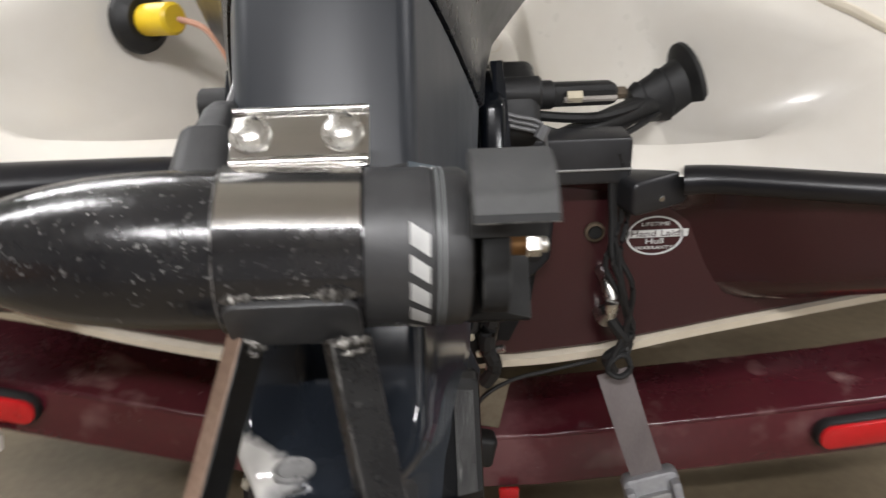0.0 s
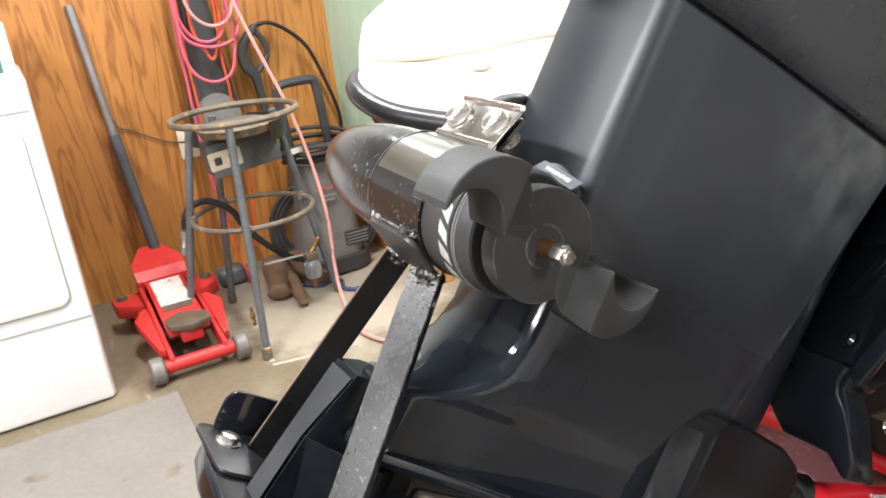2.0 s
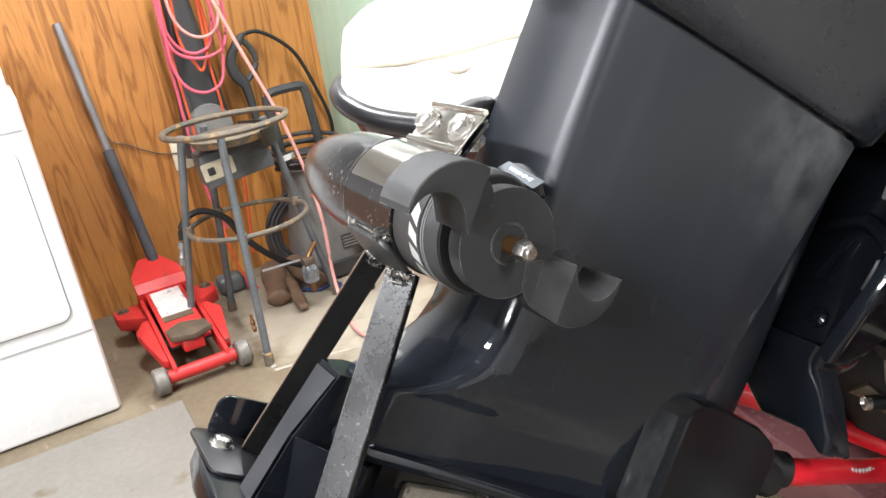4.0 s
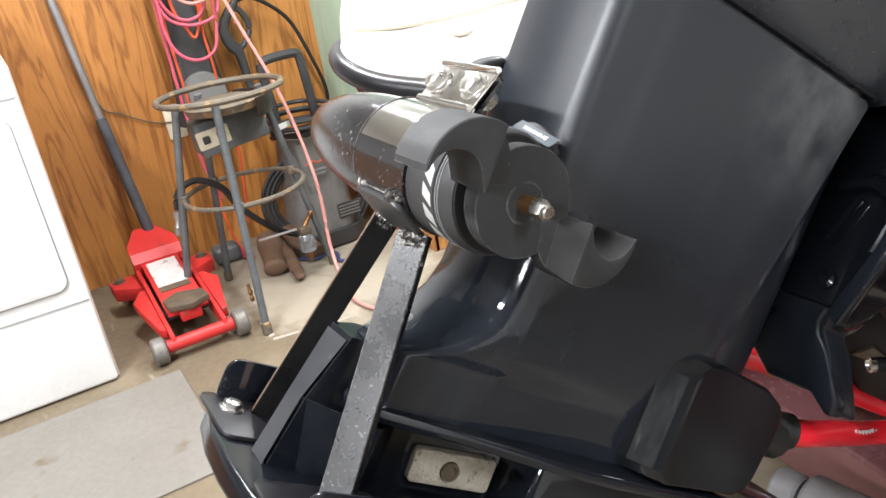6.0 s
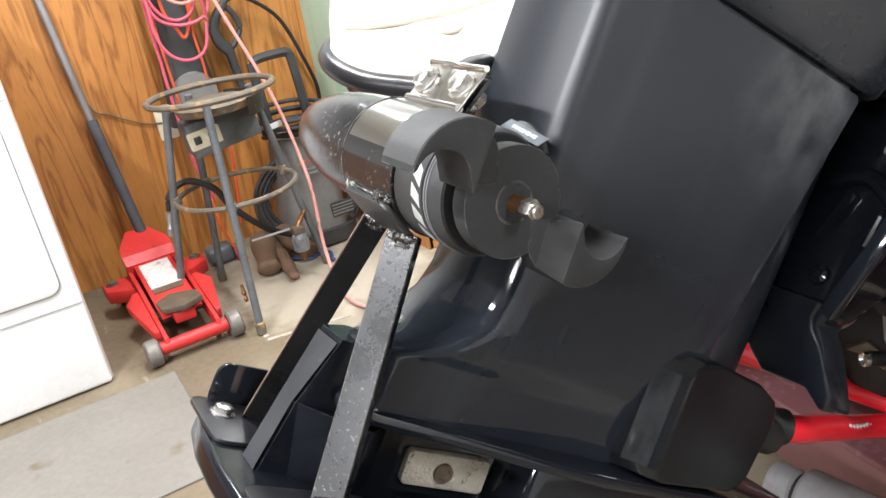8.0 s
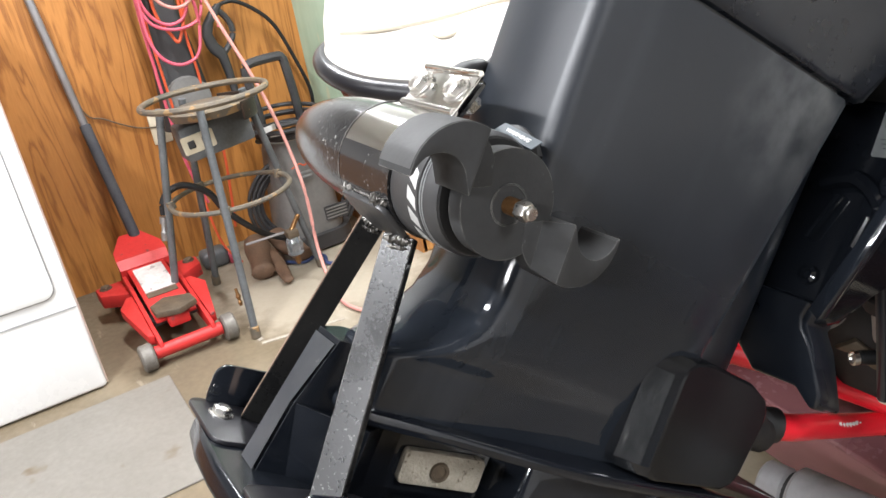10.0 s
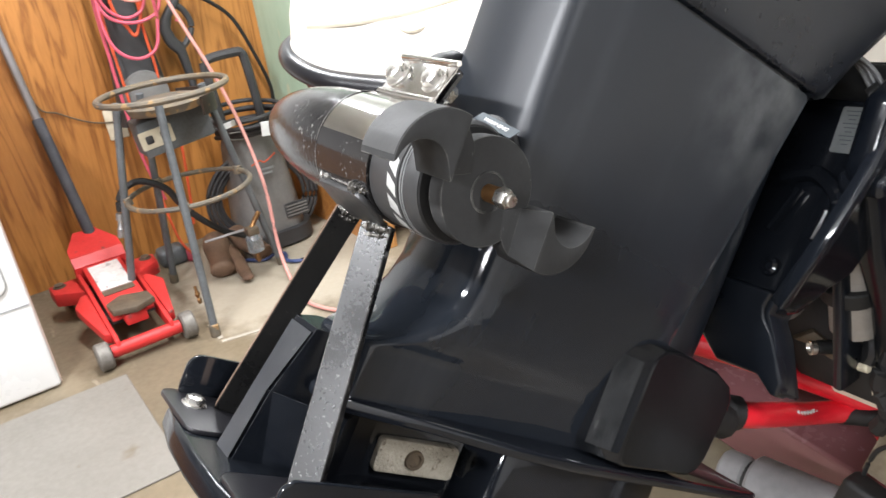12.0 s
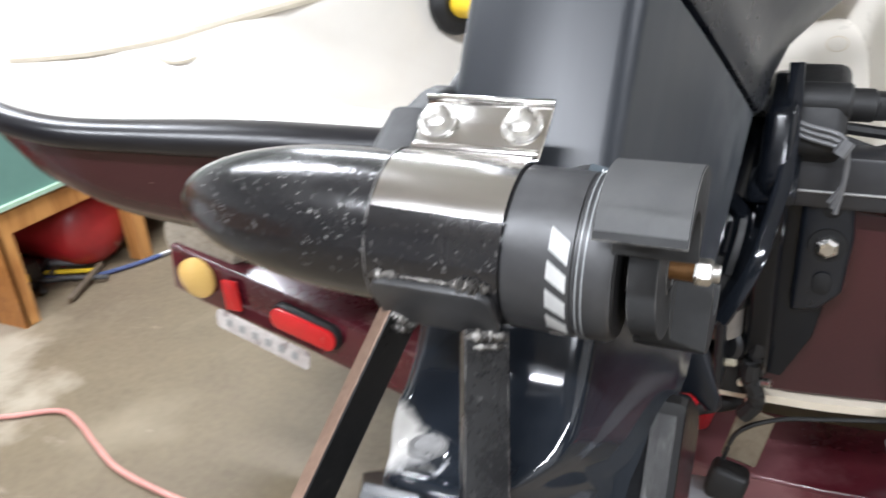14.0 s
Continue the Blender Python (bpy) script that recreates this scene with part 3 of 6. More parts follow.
# Unseen upper wall, added pale to whiten reflections in the polished strap.
structure("wall_upper", box(0.03, NY - SY, CZ - 1.4, (WX + 0.015, (NY + SY) / 2, (CZ + 1.4) / 2)), "ceiling", "unseen pale upper garage wall added to be reflected")
# Unseen east wall: white stretch added for bright reflections, dark on both sides.
PALE0, PALE1 = -0.72, 1.30
structure("wall_east", box(0.1, PALE0 - SY, CZ, (EX + 0.05, (PALE0 + SY) / 2, CZ / 2)), "wallpaint", "plain dark garage wall")
structure("wall_east_middle", box(0.1, PALE1 - PALE0, CZ, (EX + 0.05, (PALE0 + PALE1) / 2, CZ / 2)), "palepaint", "unseen white stretch of garage wall added to be reflected")
structure("wall_east_far", box(0.1, NY - PALE1, CZ, (EX + 0.05, (NY + PALE1) / 2, CZ / 2)), "wallpaint", "plain dark garage wall")
structure("wall_north", box(EX - WX + 0.4, 0.1, CZ, ((EX + WX) / 2, NY + 0.05, CZ / 2)), "wallpaint", "plain dark garage wall")
structure("wall_south", box(EX - WX + 0.4, 0.1, CZ, ((EX + WX) / 2, SY - 0.05, CZ / 2)), "doorpaint", "plain grey garage wall")


def ceiling_lamp(c, length, along, watts):
    """An unseen strip fixture added under the ceiling: housing, diffuser and the light it gives."""
    t = thing("ceiling_lamp", pose(*c, 0, 0, 0 if along == "X" else 90), "unseen white strip ceiling lamp with a frosted diffuser", "lamp", "ceiling lamps")
    part("housing", box(length, 0.16, 0.05, (0, 0, 0.035), 0.01), "appliance", t)
    for hx in (-0.45, 0.45):
        part("hanger", rod((hx, 0, 0.05), (hx, 0, 0.225), 0.006, 8), "appliance", t)
    part("diffuser", box(length - 0.04, 0.12, 0.04, (0, 0, 0.0), 0.012), "tube_glow", t)
    d = bpy.data.lights.new("strip_light", "AREA")
    d.shape, d.size, d.size_y, d.energy, d.color = "RECTANGLE", length - 0.04, 0.12, watts, (0.97, 0.99, 1.04)
    o = new("strip_light", d)
    o.matrix_basis = pose(c[0], c[1], c[2] - 0.03, 0, 0, 0 if along == "X" else 90)


# Strip at y -0.85 follows the clamp's highlights; the other four are added fill.
for lx, ly, watts in ((-1.5, 0.75, 66), (1.5, -2.1, 140), (-0.2, -0.85, 102), (-1.5, 2.4, 92), (2.2, 0.9, 58)):
    ceiling_lamp((lx, ly, CZ - 0.22), 1.2, "X", watts)


# ---- the outboard: leans back on its trim, local y along the plate, local z up the leg ----
OUT = pose(-0.083, 0.35, 0.80, -36)
outboard = thing("outboard_motor", OUT, "black outboard motor, trimmed up, with a worn glossy leg", "outboard motor")


def interp(table, v):
    for (a, p), (b, q) in zip(table, table[1:]):
        if v <= b:
            t = max(0.0, (v - a) / (b - a))
            return p + (q - p) * t
    return table[-1][1]


def leg_section(w, rear, front, half_rear, half_front, rc, slant=0.0):
    """Half of a rounded wedge, mirrored: narrow round back, sides that flare forward."""
    half = [(0.0, rear - 0.006), (half_rear * 0.5, rear - 0.004)]
    for k in range(7):
        a = radians(-90 + 80 * k / 6)
        half.append((half_rear - rc + rc * math.cos(a), rear + rc + rc * math.sin(a)))
    for k in range(1, 6):
        t = k / 6
        half.append((half_rear + (half_front - half_rear) * t ** 0.85, rear + rc + (front - 0.02 - rear - rc) * t))
    half += [(half_front, front - 0.02), (half_front - 0.006, front - 0.006), (half_front - 0.022, front), (0.0, front)]
    return [(x, u, w + slant * (u - 0.2)) for x, u in half] + [(-x, u, w + slant * (u - 0.2)) for x, u in reversed(half[1:-1])]


REAR = [(0.0, -0.080), (0.046, -0.080), (0.0495, -0.079), (0.052, -0.074), (0.055, -0.066), (0.060, -0.055), (0.070, -0.040), (0.082, -0.029), (0.096, -0.0195), (0.12, -0.0135), (0.16, -0.014), (0.235, -0.0265), (0.30, -0.030), (0.40, -0.035)]
sections = []
for w in (0.0, 0.02, 0.045, 0.048, 0.052, 0.055, 0.058, 0.062, 0.066, 0.072, 0.078, 0.086, 0.095, 0.107, 0.12, 0.14, 0.16, 0.2, 0.235, 0.27, 0.31, 0.35, 0.375, 0.382):
    hr = interp([(0, 0.034), (0.05, 0.037), (0.06, 0.048), (0.07, 0.057), (0.085, 0.062), (0.4, 0.064)], w)
    hf = interp([(0, 0.074), (0.08, 0.083), (0.14, 0.098), (0.25, 0.108), (0.4, 0.121)], w)
    sections.append(leg_section(w, interp(REAR, w), interp([(0, 0.26), (0.14, 0.215), (0.4, 0.235)], w), hr, hf, 0.019, -0.05 * min(1.0, max(0.0, (w - 0.2) / 0.17))))
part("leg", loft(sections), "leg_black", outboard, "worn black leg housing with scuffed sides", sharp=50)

# seam and lower cowl above the leg
part("seam", loft([leg_section(w, -0.030, 0.228, 0.059, 0.113, 0.02, -0.05) for w in (0.380, 0.390)]), "matte_black", outboard)
cowl = []
for w, rear, front, hr, hf in ((0.3865, -0.040, 0.240, 0.068, 0.123), (0.391, -0.043, 0.246, 0.071, 0.126), (0.43, -0.05, 0.262, 0.076, 0.130), (0.47, -0.06, 0.278, 0.085, 0.140), (0.51, -0.07, 0.295, 0.095, 0.165),
                               (0.58, -0.10, 0.36, 0.12, 0.20), (0.70, -0.13, 0.50, 0.15, 0.22), (0.86, -0.12, 0.55, 0.14, 0.20), (0.95, -0.05, 0.45, 0.1, 0.14)):
    cowl.append(leg_section(w, rear, front, hr, hf, 0.03, -0.05))
part("cowl", loft(cowl), "cowl_black", outboard, "smooth black engine cowl", sharp=50)
part("rear_collar", prism(rounded(0.10, 0.028, 0.008), 0.014, 0.003, axis="Y"), "leather_black", outboard, "ribbed black collar", m=pose(0, -0.046, 0.415))

# aft deck block with a sloping back, on the centre line
BLOCK = [(0.0445, (-0.031, -0.1013), (0.0015, -0.0985), (0.010, -0.045)),
         (-0.0130, (-0.0265, -0.1150), (-0.001, -0.1158), (0.012, -0.055)),
         (-0.0790, (-0.0215, -0.1310), (0.004, -0.1305), (0.014, -0.060))]
bm = loft([[(*a, z), (*b, z), (*c, z), (-0.004, 0.06, z), (-0.045, 0.06, z), (-0.046, -0.075, z)] for z, a, b, c in BLOCK])
bmesh.ops.bevel(bm, geom=[e for e in bm.edges if e.calc_face_angle(0) > 0.45], offset=0.0022, segments=3, profile=0.6, affect="EDGES")
aft_block = part("aft_block", bm, "black_paint", outboard, "glossy black block with a sloped back edge", sharp=40)
# Plate over the worn back facet; its paler black stands for reflected light.
facet = bmesh.new()
rows = [[facet.verts.new((p[0] + d, p[1] - 0.0032, z)) for p, d in ((a, 0.0010), (b, -0.0006))] for z, a, b, c in [(BLOCK[0][0] - 0.004, *BLOCK[0][1:])] + BLOCK[1:]]
for a, b in zip(rows, rows[1:]):
    facet.faces.new((a[0], a[1], b[1], b[0]))
bmesh.ops.solidify(facet, geom=facet.faces[:], thickness=0.0032)
part("worn_lit_facet", facet, "worn_lit_black", aft_block, "worn back facet, painted paler for its reflection", sharp=60)
part("deck_bolt", lathe([(-0.004, 0.0125), (0.0035, 0.0125), (0.0048, 0.0108), (0.0034, 0.0086), (0.0034, 0)], 28), "bare_patch", outboard, "dull grey round bolt head", m=pose(-0.0175, -0.0510, 0.0630, 30))
part("drain_spot", lathe([(-0.002, 0.005), (0.0018, 0.0045), (0.0026, 0)], 14), "anode", outboard, "small tan plug", m=pose(-0.0535, -0.0150, 0.0560, 10, -60))
step = loft([[(-0.004, -0.1180, z), (0.033, -0.0690, z), (0.036, -0.0640, z), (0.006, -0.030, z), (-0.02, -0.03, z), (-0.02, -0.11, z)] for z in (-0.0125, -0.079)])
bmesh.ops.bevel(step, geom=[e for e in step.edges if e.calc_face_angle(0) > 0.3], offset=0.0015, segments=2, profile=0.5, affect="EDGES")
part("side_step", step, "black_paint", outboard, "lower black step beside the block")

# lip that runs forward over the recess
lip_half = [(0.022, -0.088), (0.034, -0.086), (0.043, -0.070), (0.058, 0.0), (0.080, 0.07), (0.096, 0.14), (0.101, 0.22), (0.105, 0.30), (0.109, 0.38), (0.1105, 0.425), (0.109, 0.435), (0.104, 0.436), (0.088, 0.415), (0.06, 0.385), (0.03, 0.365), (0.0, 0.36)]
lip = [(x, y) for x, y in lip_half] + [(-x, y) for x, y in reversed(lip_half[:-1])]
part("lip", prism(lip, 0.012, 0.004, 2, axis="Z"), "black_gloss", outboard, m=pose(0, 0, 0.0))
rec_half = [(0.0, -0.10), (0.004, -0.03), (0.017, 0.082), (0.062, 0.088), (0.067, 0.10), (0.072, 0.13), (0.082, 0.16), (0.090, 0.22), (0.075, 0.30), (0.03, 0.34), (0.0, 0.35)]
rec = [(x, y) for x, y in rec_half] + [(-x, y) for x, y in reversed(rec_half[:-1])]
part("neck", prism(rec, 0.10, 0.004, 2, axis="Z"), "black_gloss", outboard, m=pose(0, 0, -0.045))
plate_half = [(0.0, -0.160), (0.045, -0.158), (0.09, -0.150), (0.118, -0.13), (0.126, -0.10), (0.126, -0.02), (0.118, 0.06), (0.10, 0.16), (0.07, 0.28), (0.035, 0.37), (0.0, 0.40)]
plate = plate_half[:-1] + [(-x, y) for x, y in reversed(plate_half[1:])]
part("anti_ventilation_plate", prism(plate, 0.022, 0.006, 3, axis="Z"), "black_paint", outboard, "glossy black plate with a rounded rim", m=pose(0, 0, -0.080))
# gear case strut and torpedo under the plate
torp = []
for k in range(15):
    t = k / 14
    r = 0.045 * math.sqrt(max(0.0, 1 - (2 * t - 1) ** 2)) + 0.004
    torp.append((-0.14 + 0.5 * t, r))
part("gear_case", lathe(torp, 24, "Y", (0, 0, -0.26)), "black_gloss", outboard)
part("lower_strut", loft([[(x * s, 0.08 + y * s, z) for x, y in rounded(0.07, 0.32, 0.034)] for z, s in ((-0.08, 1.0), (-0.24, 0.8))]), "black_gloss", outboard)

# anode in the recess
bm = prism(rounded(0.080, 0.031, 0.005), 0.018, 0.002)
anode = part("anode", bm, "anode", outboard, "pitted grey zinc anode", m=pose(0.0120, 0.0350, -0.0435, 3, 0, -9))
part("drain_plug", box(0.010, 0.016, 0.010, (0, 0, 0), 0.002), "anode", outboard, "small tan drain plug", m=pose(0.082, 0.162, -0.066))
part("bolt_hole", lathe([(0, 0.009), (0.003, 0.0085), (0.003, 0.006), (0.001, 0.005)], 18, "X"), "bronze", anode, m=pose(0.0095, -0.004, 0.0))

# lower mount cover on the side of the leg
for sgn in (1, -1):
    outl = [(0.180, 0.008), (0.168, 0.011), (0.161, 0.020), (0.157, 0.108), (0.160, 0.118), (0.170, 0.125), (0.200, 0.128), (0.282, 0.121), (0.314, 0.110), (0.324, 0.098), (0.326, 0.085), (0.321, 0.030), (0.314, 0.017), (0.300, 0.010)]
    blk = loft([[(sgn * x, 0.250 + (y - 0.250) * (k if y > 0.25 else kr), 0.068 + (z - 0.068) * k) for y, z in outl]
                for x, k, kr in ((0.050, 1.0, 1.0), (0.0805, 1.0, 0.995), (0.0830, 0.995, 0.975), (0.0985, 0.985, 0.815), (0.1015, 0.975, 0.785), (0.1035, 0.955, 0.765), (0.1045, 0.925, 0.74))])
    mc = part("mount_cover", blk, "cover_black", outboard, "grained black mount cover", sharp=17)
    # Thin pale metallic plate, streaked and specked, over the cover's rear facet.
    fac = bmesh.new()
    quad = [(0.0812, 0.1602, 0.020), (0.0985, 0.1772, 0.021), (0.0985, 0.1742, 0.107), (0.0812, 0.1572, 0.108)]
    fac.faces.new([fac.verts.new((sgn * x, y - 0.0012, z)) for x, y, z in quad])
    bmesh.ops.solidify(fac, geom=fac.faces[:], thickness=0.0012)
    part("metallic_facet", fac, "scuffed", mc, "grey metallic rear facet")
    part("cover_bolt", rod((sgn * 0.082, 0.318, 0.074), (sgn * 0.080, 0.366, 0.068), 0.019, 12, 0.004), "rubber", mc)

# swivel bracket ahead of the leg: a tray-like casting that faces aft, with a rolled outer rim
for sgn in (1, -1):
    plate_out = [(0.0, 0.47), (0.10, 0.475), (0.145, 0.465), (0.147, 0.365), (0.139, 0.30), (0.132, 0.255), (0.117, 0.226), (0.104, 0.204), (0.09, 0.195), (0.0, 0.195)]
    br = part("swivel_bracket", prism([(sgn * x, w) for x, w in plate_out], 0.024, 0.004, 2, axis="Y"), "black_gloss", outboard, "glossy black swivel bracket casting", m=pose(0, 0.368, 0))
    rim = [(0.148, -0.056, 0.470), (0.151, -0.060, 0.365), (0.143, -0.064, 0.300), (0.136, -0.065, 0.262), (0.122, -0.056, 0.228), (0.110, -0.044, 0.205)]
    rim = smooth_path([(sgn * x, u, w) for x, u, w in rim], 4)
    wall = bmesh.new()
    rows = [(wall.verts.new(p), wall.verts.new(p + Vector((-sgn * 0.002, 0.03, 0))), wall.verts.new(p + Vector((0, 0.03 + 0.05 * min(1.0, max(0.0, (p.z - 0.2) / 0.06)), 0)))) for p in rim]
    for a, b in zip(rows, rows[1:]):
        for k in (0, 1):
            wall.faces.new((a[k], b[k], b[k + 1], a[k + 1]))
    bmesh.ops.solidify(wall, geom=wall.faces[:], thickness=0.006)
    part("rim_wall", wall, "black_gloss", br)
    part("rolled_edge", sweep(rim, rounded(0.015, 0.012, 0.0016, 2), 1, up=(0, 1, 0), smooth=False), "black_gloss", br, sharp=25)
    low = [(0.0, 0.160), (0.016, 0.146), (0.041, 0.126), (0.100, 0.129), (0.126, 0.113), (0.135, 0.115), (0.134, 0.130), (0.118, 0.152), (0.104, 0.172), (0.090, 0.186), (0.086, 0.198), (0.092, 0.214), (0.0, 0.214)]
    def swept_back(bm):
        """Leans the lower lug forward and in, below its root."""
        for v in bm.verts:
            d = max(0.0, 0.214 - v.co.z) * 0.45
            v.co.x -= 0.48 * d * v.co.x / 0.14
            v.co.y += d
        return bm

    lug = part("lower_lug", swept_back(prism([(sgn * x, w) for x, w in low], 0.022, 0.004, 3, axis="Y")), "cowl_black", br, m=pose(0, -0.020, 0))
    part("lug_flange", swept_back(prism([(sgn * x, w) for x, w in ((0.132, 0.116), (0.136, 0.120), (0.106, 0.174), (0.092, 0.192), (0.096, 0.206), (0.088, 0.206), (0.084, 0.192), (0.100, 0.168))], 0.044, 0.002, 2, axis="Y")), "cowl_black", lug, m=pose(0, 0.014, 0))
    # raised pocket walls, two ribs and a drain boss on the aft face
    part("pocket_wall", hose([(sgn * 0.046, -0.020, 0.335), (sgn * 0.080, -0.022, 0.345), (sgn * 0.112, -0.020, 0.325), (sgn * 0.115, -0.018, 0.30), (sgn * 0.108, -0.016, 0.255)], 0.009, 6), "black_gloss", br)
    part("rib", rod((sgn * 0.068, -0.019, 0.328), (sgn * 0.052, -0.019, 0.276), 0.0055, 10, 0.002), "black_gloss", br)
    part("rib", rod((sgn * 0.105, -0.017, 0.312), (sgn * 0.101, -0.017, 0.276), 0.0055, 10, 0.002), "black_gloss", br)
    part("grease_boss", lathe([(0, 0.011), (-0.005, 0.010), (-0.007, 0.006), (-0.003, 0.004)], 16, "Y"), "black_gloss", br, m=pose(sgn * 0.067, -0.012, 0.240))
    if sgn > 0:
        lab = part("rating_label", prism(rounded(0.027, 0.050, 0.003), 0.0012, axis="Y"), "decal_grey", br, "silver rating label with small print", m=pose(0.090, -0.0128, 0.398, 0, -4, 0))
        for k in range(9):
            part("print_bar", box(0.017 - 0.005 * (k % 3), 0.0008, 0.0008, (0.0, -0.0008, 0.020 - 0.0045 * k)), "tag_dark", lab)
part("swivel_tube", rod((0, 0.29, 0.10), (0, 0.29, 0.44), 0.055, 24), "cowl_black", outboard)

# ---- trolling motor, clamped crosswise behind the leg ----
TILTED = pose(0, 0, 0, 0, 2.6, 2.3)
AX = Matrix.Translation((0, 0.3965, 1.0000)) @ TILTED
troll = thing("trolling_motor", AX, "black electric trolling motor with scratched paint and a two-blade propeller", "trolling motor")
R = 0.0450
nose = []
for k in range(19):
    a = radians(90 * k / 18)
    nose.append((-0.150 - 0.137 * math.sin(a), max(R * math.cos(a) ** 0.97, 0.0015)))
part("nose_cone", lathe(list(reversed(nose)), 40, "X"), "nose_black", troll, "black nose cone with a worn tip")
part("motor_body", lathe([(-0.151, R), (-0.044, R)], 40, "X"), "nose_black", troll)
body = part("front_case", lathe([(-0.0530, R - 0.0004), (-0.0522, R + 0.0006), (-0.0165, R + 0.0006), (-0.016, R - 0.0006), (-0.0145, R - 0.0006), (-0.014, R + 0.0004), (0.0, R + 0.0004), (0.004, R - 0.002), (0.004, 0.030)], 40, "X"), "matte_black", troll, "matte black front case")
# decal band: white slanted strokes of the maker's name as plain bars
for a0, wdt, x0, x1 in ((231, 8, 0.0, 0.72), (211, 15, 0.0, 1.0), (190, 14, 0.0, 1.0), (170, 12, 0.0, 1.0), (150, 15, 0.0, 1.0)):
    band = bmesh.new()
    n = 4
    for s in range(n):
        grid = []
        for t in (s, s + 1):
            a = radians(a0 - wdt / 2 + wdt * t / n)
            for e in (x0, x1):
                aa = a - radians(-9.0) * (e - 0.5)
                rr = R + 0.0011
                grid.append(band.verts.new((-0.0285 + 0.0105 * e, rr * math.cos(aa), rr * math.sin(aa))))
        band.faces.new((grid[0], grid[1], grid[3], grid[2]))
    bmesh.ops.solidify(band, geom=band.faces[:], thickness=0.0004)
    part("lettering_bar", band, "decal_white", body)
for px in (-0.0135, -0.0105):
    part("pinstripe", lathe([(px, R + 0.0009), (px + 0.0008, R + 0.0009)], 40, "X"), "decal_grey", body)

# clamp: polished strap over a black half sleeve
def arc_shell(x0, x1, r0, r1, a0, a1, n=24):
    bm = bmesh.new()
    rows = []
    for k in range(n + 1):
        a = radians(a0 + (a1 - a0) * k / n)
        rows.append([bm.verts.new((x, r * math.cos(a), r * math.sin(a))) for x, r in ((x0, r0), (x1, r0), (x1, r1), (x0, r1))])
    for a, b in zip(rows, rows[1:]):
        for k in range(4):
            bm.faces.new((a[k], a[(k + 1) % 4], b[(k + 1) % 4], b[k]))
    bm.faces.new(rows[0])
    bm.faces.new(rows[-1])
    return bm


mount = thing("motor_mount", pose(-0.088, 0.3930, 1.0040), "welded steel motor mount with polished clamp and flat-bar legs", "motor mount")
part("strap", arc_shell(-0.041, 0.034, R + 0.0006, R + 0.0022, 40, 141), "steel", mount, "polished steel clamp strap", m=TILTED)
part("bare_edge", arc_shell(-0.0425, -0.0416, R + 0.0004, R + 0.0029, 70, 232, 40), "raw_bar", mount, m=TILTED)
part("sleeve", arc_shell(-0.0415, 0.0345, R + 0.0004, R + 0.0026, 141, 400, 40), "motor_black", mount, "black painted half sleeve with paint chips", m=TILTED)
FL = Matrix.Translation((0.0, 0.0171, 0.0440)) @ pose(0, 0, 0, 37)
fl = part("clamp_flange", prism([(-0.0400, -0.002), (-0.0400, 0.038), (0.0395, 0.038), (0.0395, -0.002)], 0.0024, 0.0008, axis="Z"), "steel", mount, "polished folded flange", m=FL)
part("flange_bend", rod((-0.0400, 0.0375, 0.0015), (0.0395, 0.0375, 0.0015), 0.0024, 12), "steel", fl)
part("flange_root", rod((-0.0390, 0.002, 0.0005), (0.0385, 0.002, 0.0005), 0.0036, 12), "steel", fl)
part("lower_flange", prism(rounded(0.070, 0.040, 0.004, c=(0, 0.014)), 0.003, axis="Z"), "motor_black", mount, m=FL @ pose(0, 0.004, -0.0085))
for bx in (-0.0285, 0.0245):
    hb = part("bolt", hexbolt(0.0085, 0.0085), "zincbolt", mount, "plated hex bolt on a washer", m=FL @ pose(bx, 0.0205, 0.0014, 0, 0, 12))
    part("nut", lathe([(-0.02, 0.008), (-0.012, 0.008)], 6), "zincbolt", hb)

# welded saddle plate and legs
part("saddle_plate", prism(rounded(0.072, 0.038, 0.009), 0.005, 0.0012, axis="Z"), "matte_black", mount, "black welded saddle plate", m=facing((-0.002, -0.0428, -0.0235), (0, -0.89, -0.45)))
rng = random.Random(5)


def weld_bead(a, b, r, n, parent):
    """An uneven run of weld: a tube whose girth swells and shrinks."""
    a, b = Vector(a), Vector(b)
    prof = []
    m = n * 3
    for k in range(m + 1):
        end = min(1.0, 3.0 * k / m + 0.25, 3.0 * (m - k) / m + 0.25)
        prof.append(((b - a).length * k / m, r * end * rng.uniform(0.55, 1.25)))
    bm = lathe(prof, 9)
    for v in bm.verts:
        v.co += Vector((rng.uniform(-1, 1), rng.uniform(-1, 1), rng.uniform(-1, 1))) * r * 0.28
    bm.transform(Matrix.Translation(a) @ (b - a).to_track_quat("Z", "Y").to_matrix().to_4x4())
    return part("weld_bead", bm, "weld", parent, sharp=70)


weld_bead((-0.038, -0.0474, -0.0055), (-0.020, -0.0476, -0.0050), 0.0036, 8, mount)
weld_bead((-0.021, -0.0476, -0.0052), (0.012, -0.0478, -0.0052), 0.0013, 14, mount)
weld_bead((0.010, -0.0476, -0.0050), (0.032, -0.0476, -0.0055), 0.0046, 12, mount)
weld_bead((-0.038, -0.036, -0.040), (-0.028, -0.036, -0.041), 0.0030, 6, mount)
weld_bead((0.014, -0.037, -0.040), (0.036, -0.037, -0.040), 0.0042, 12, mount)


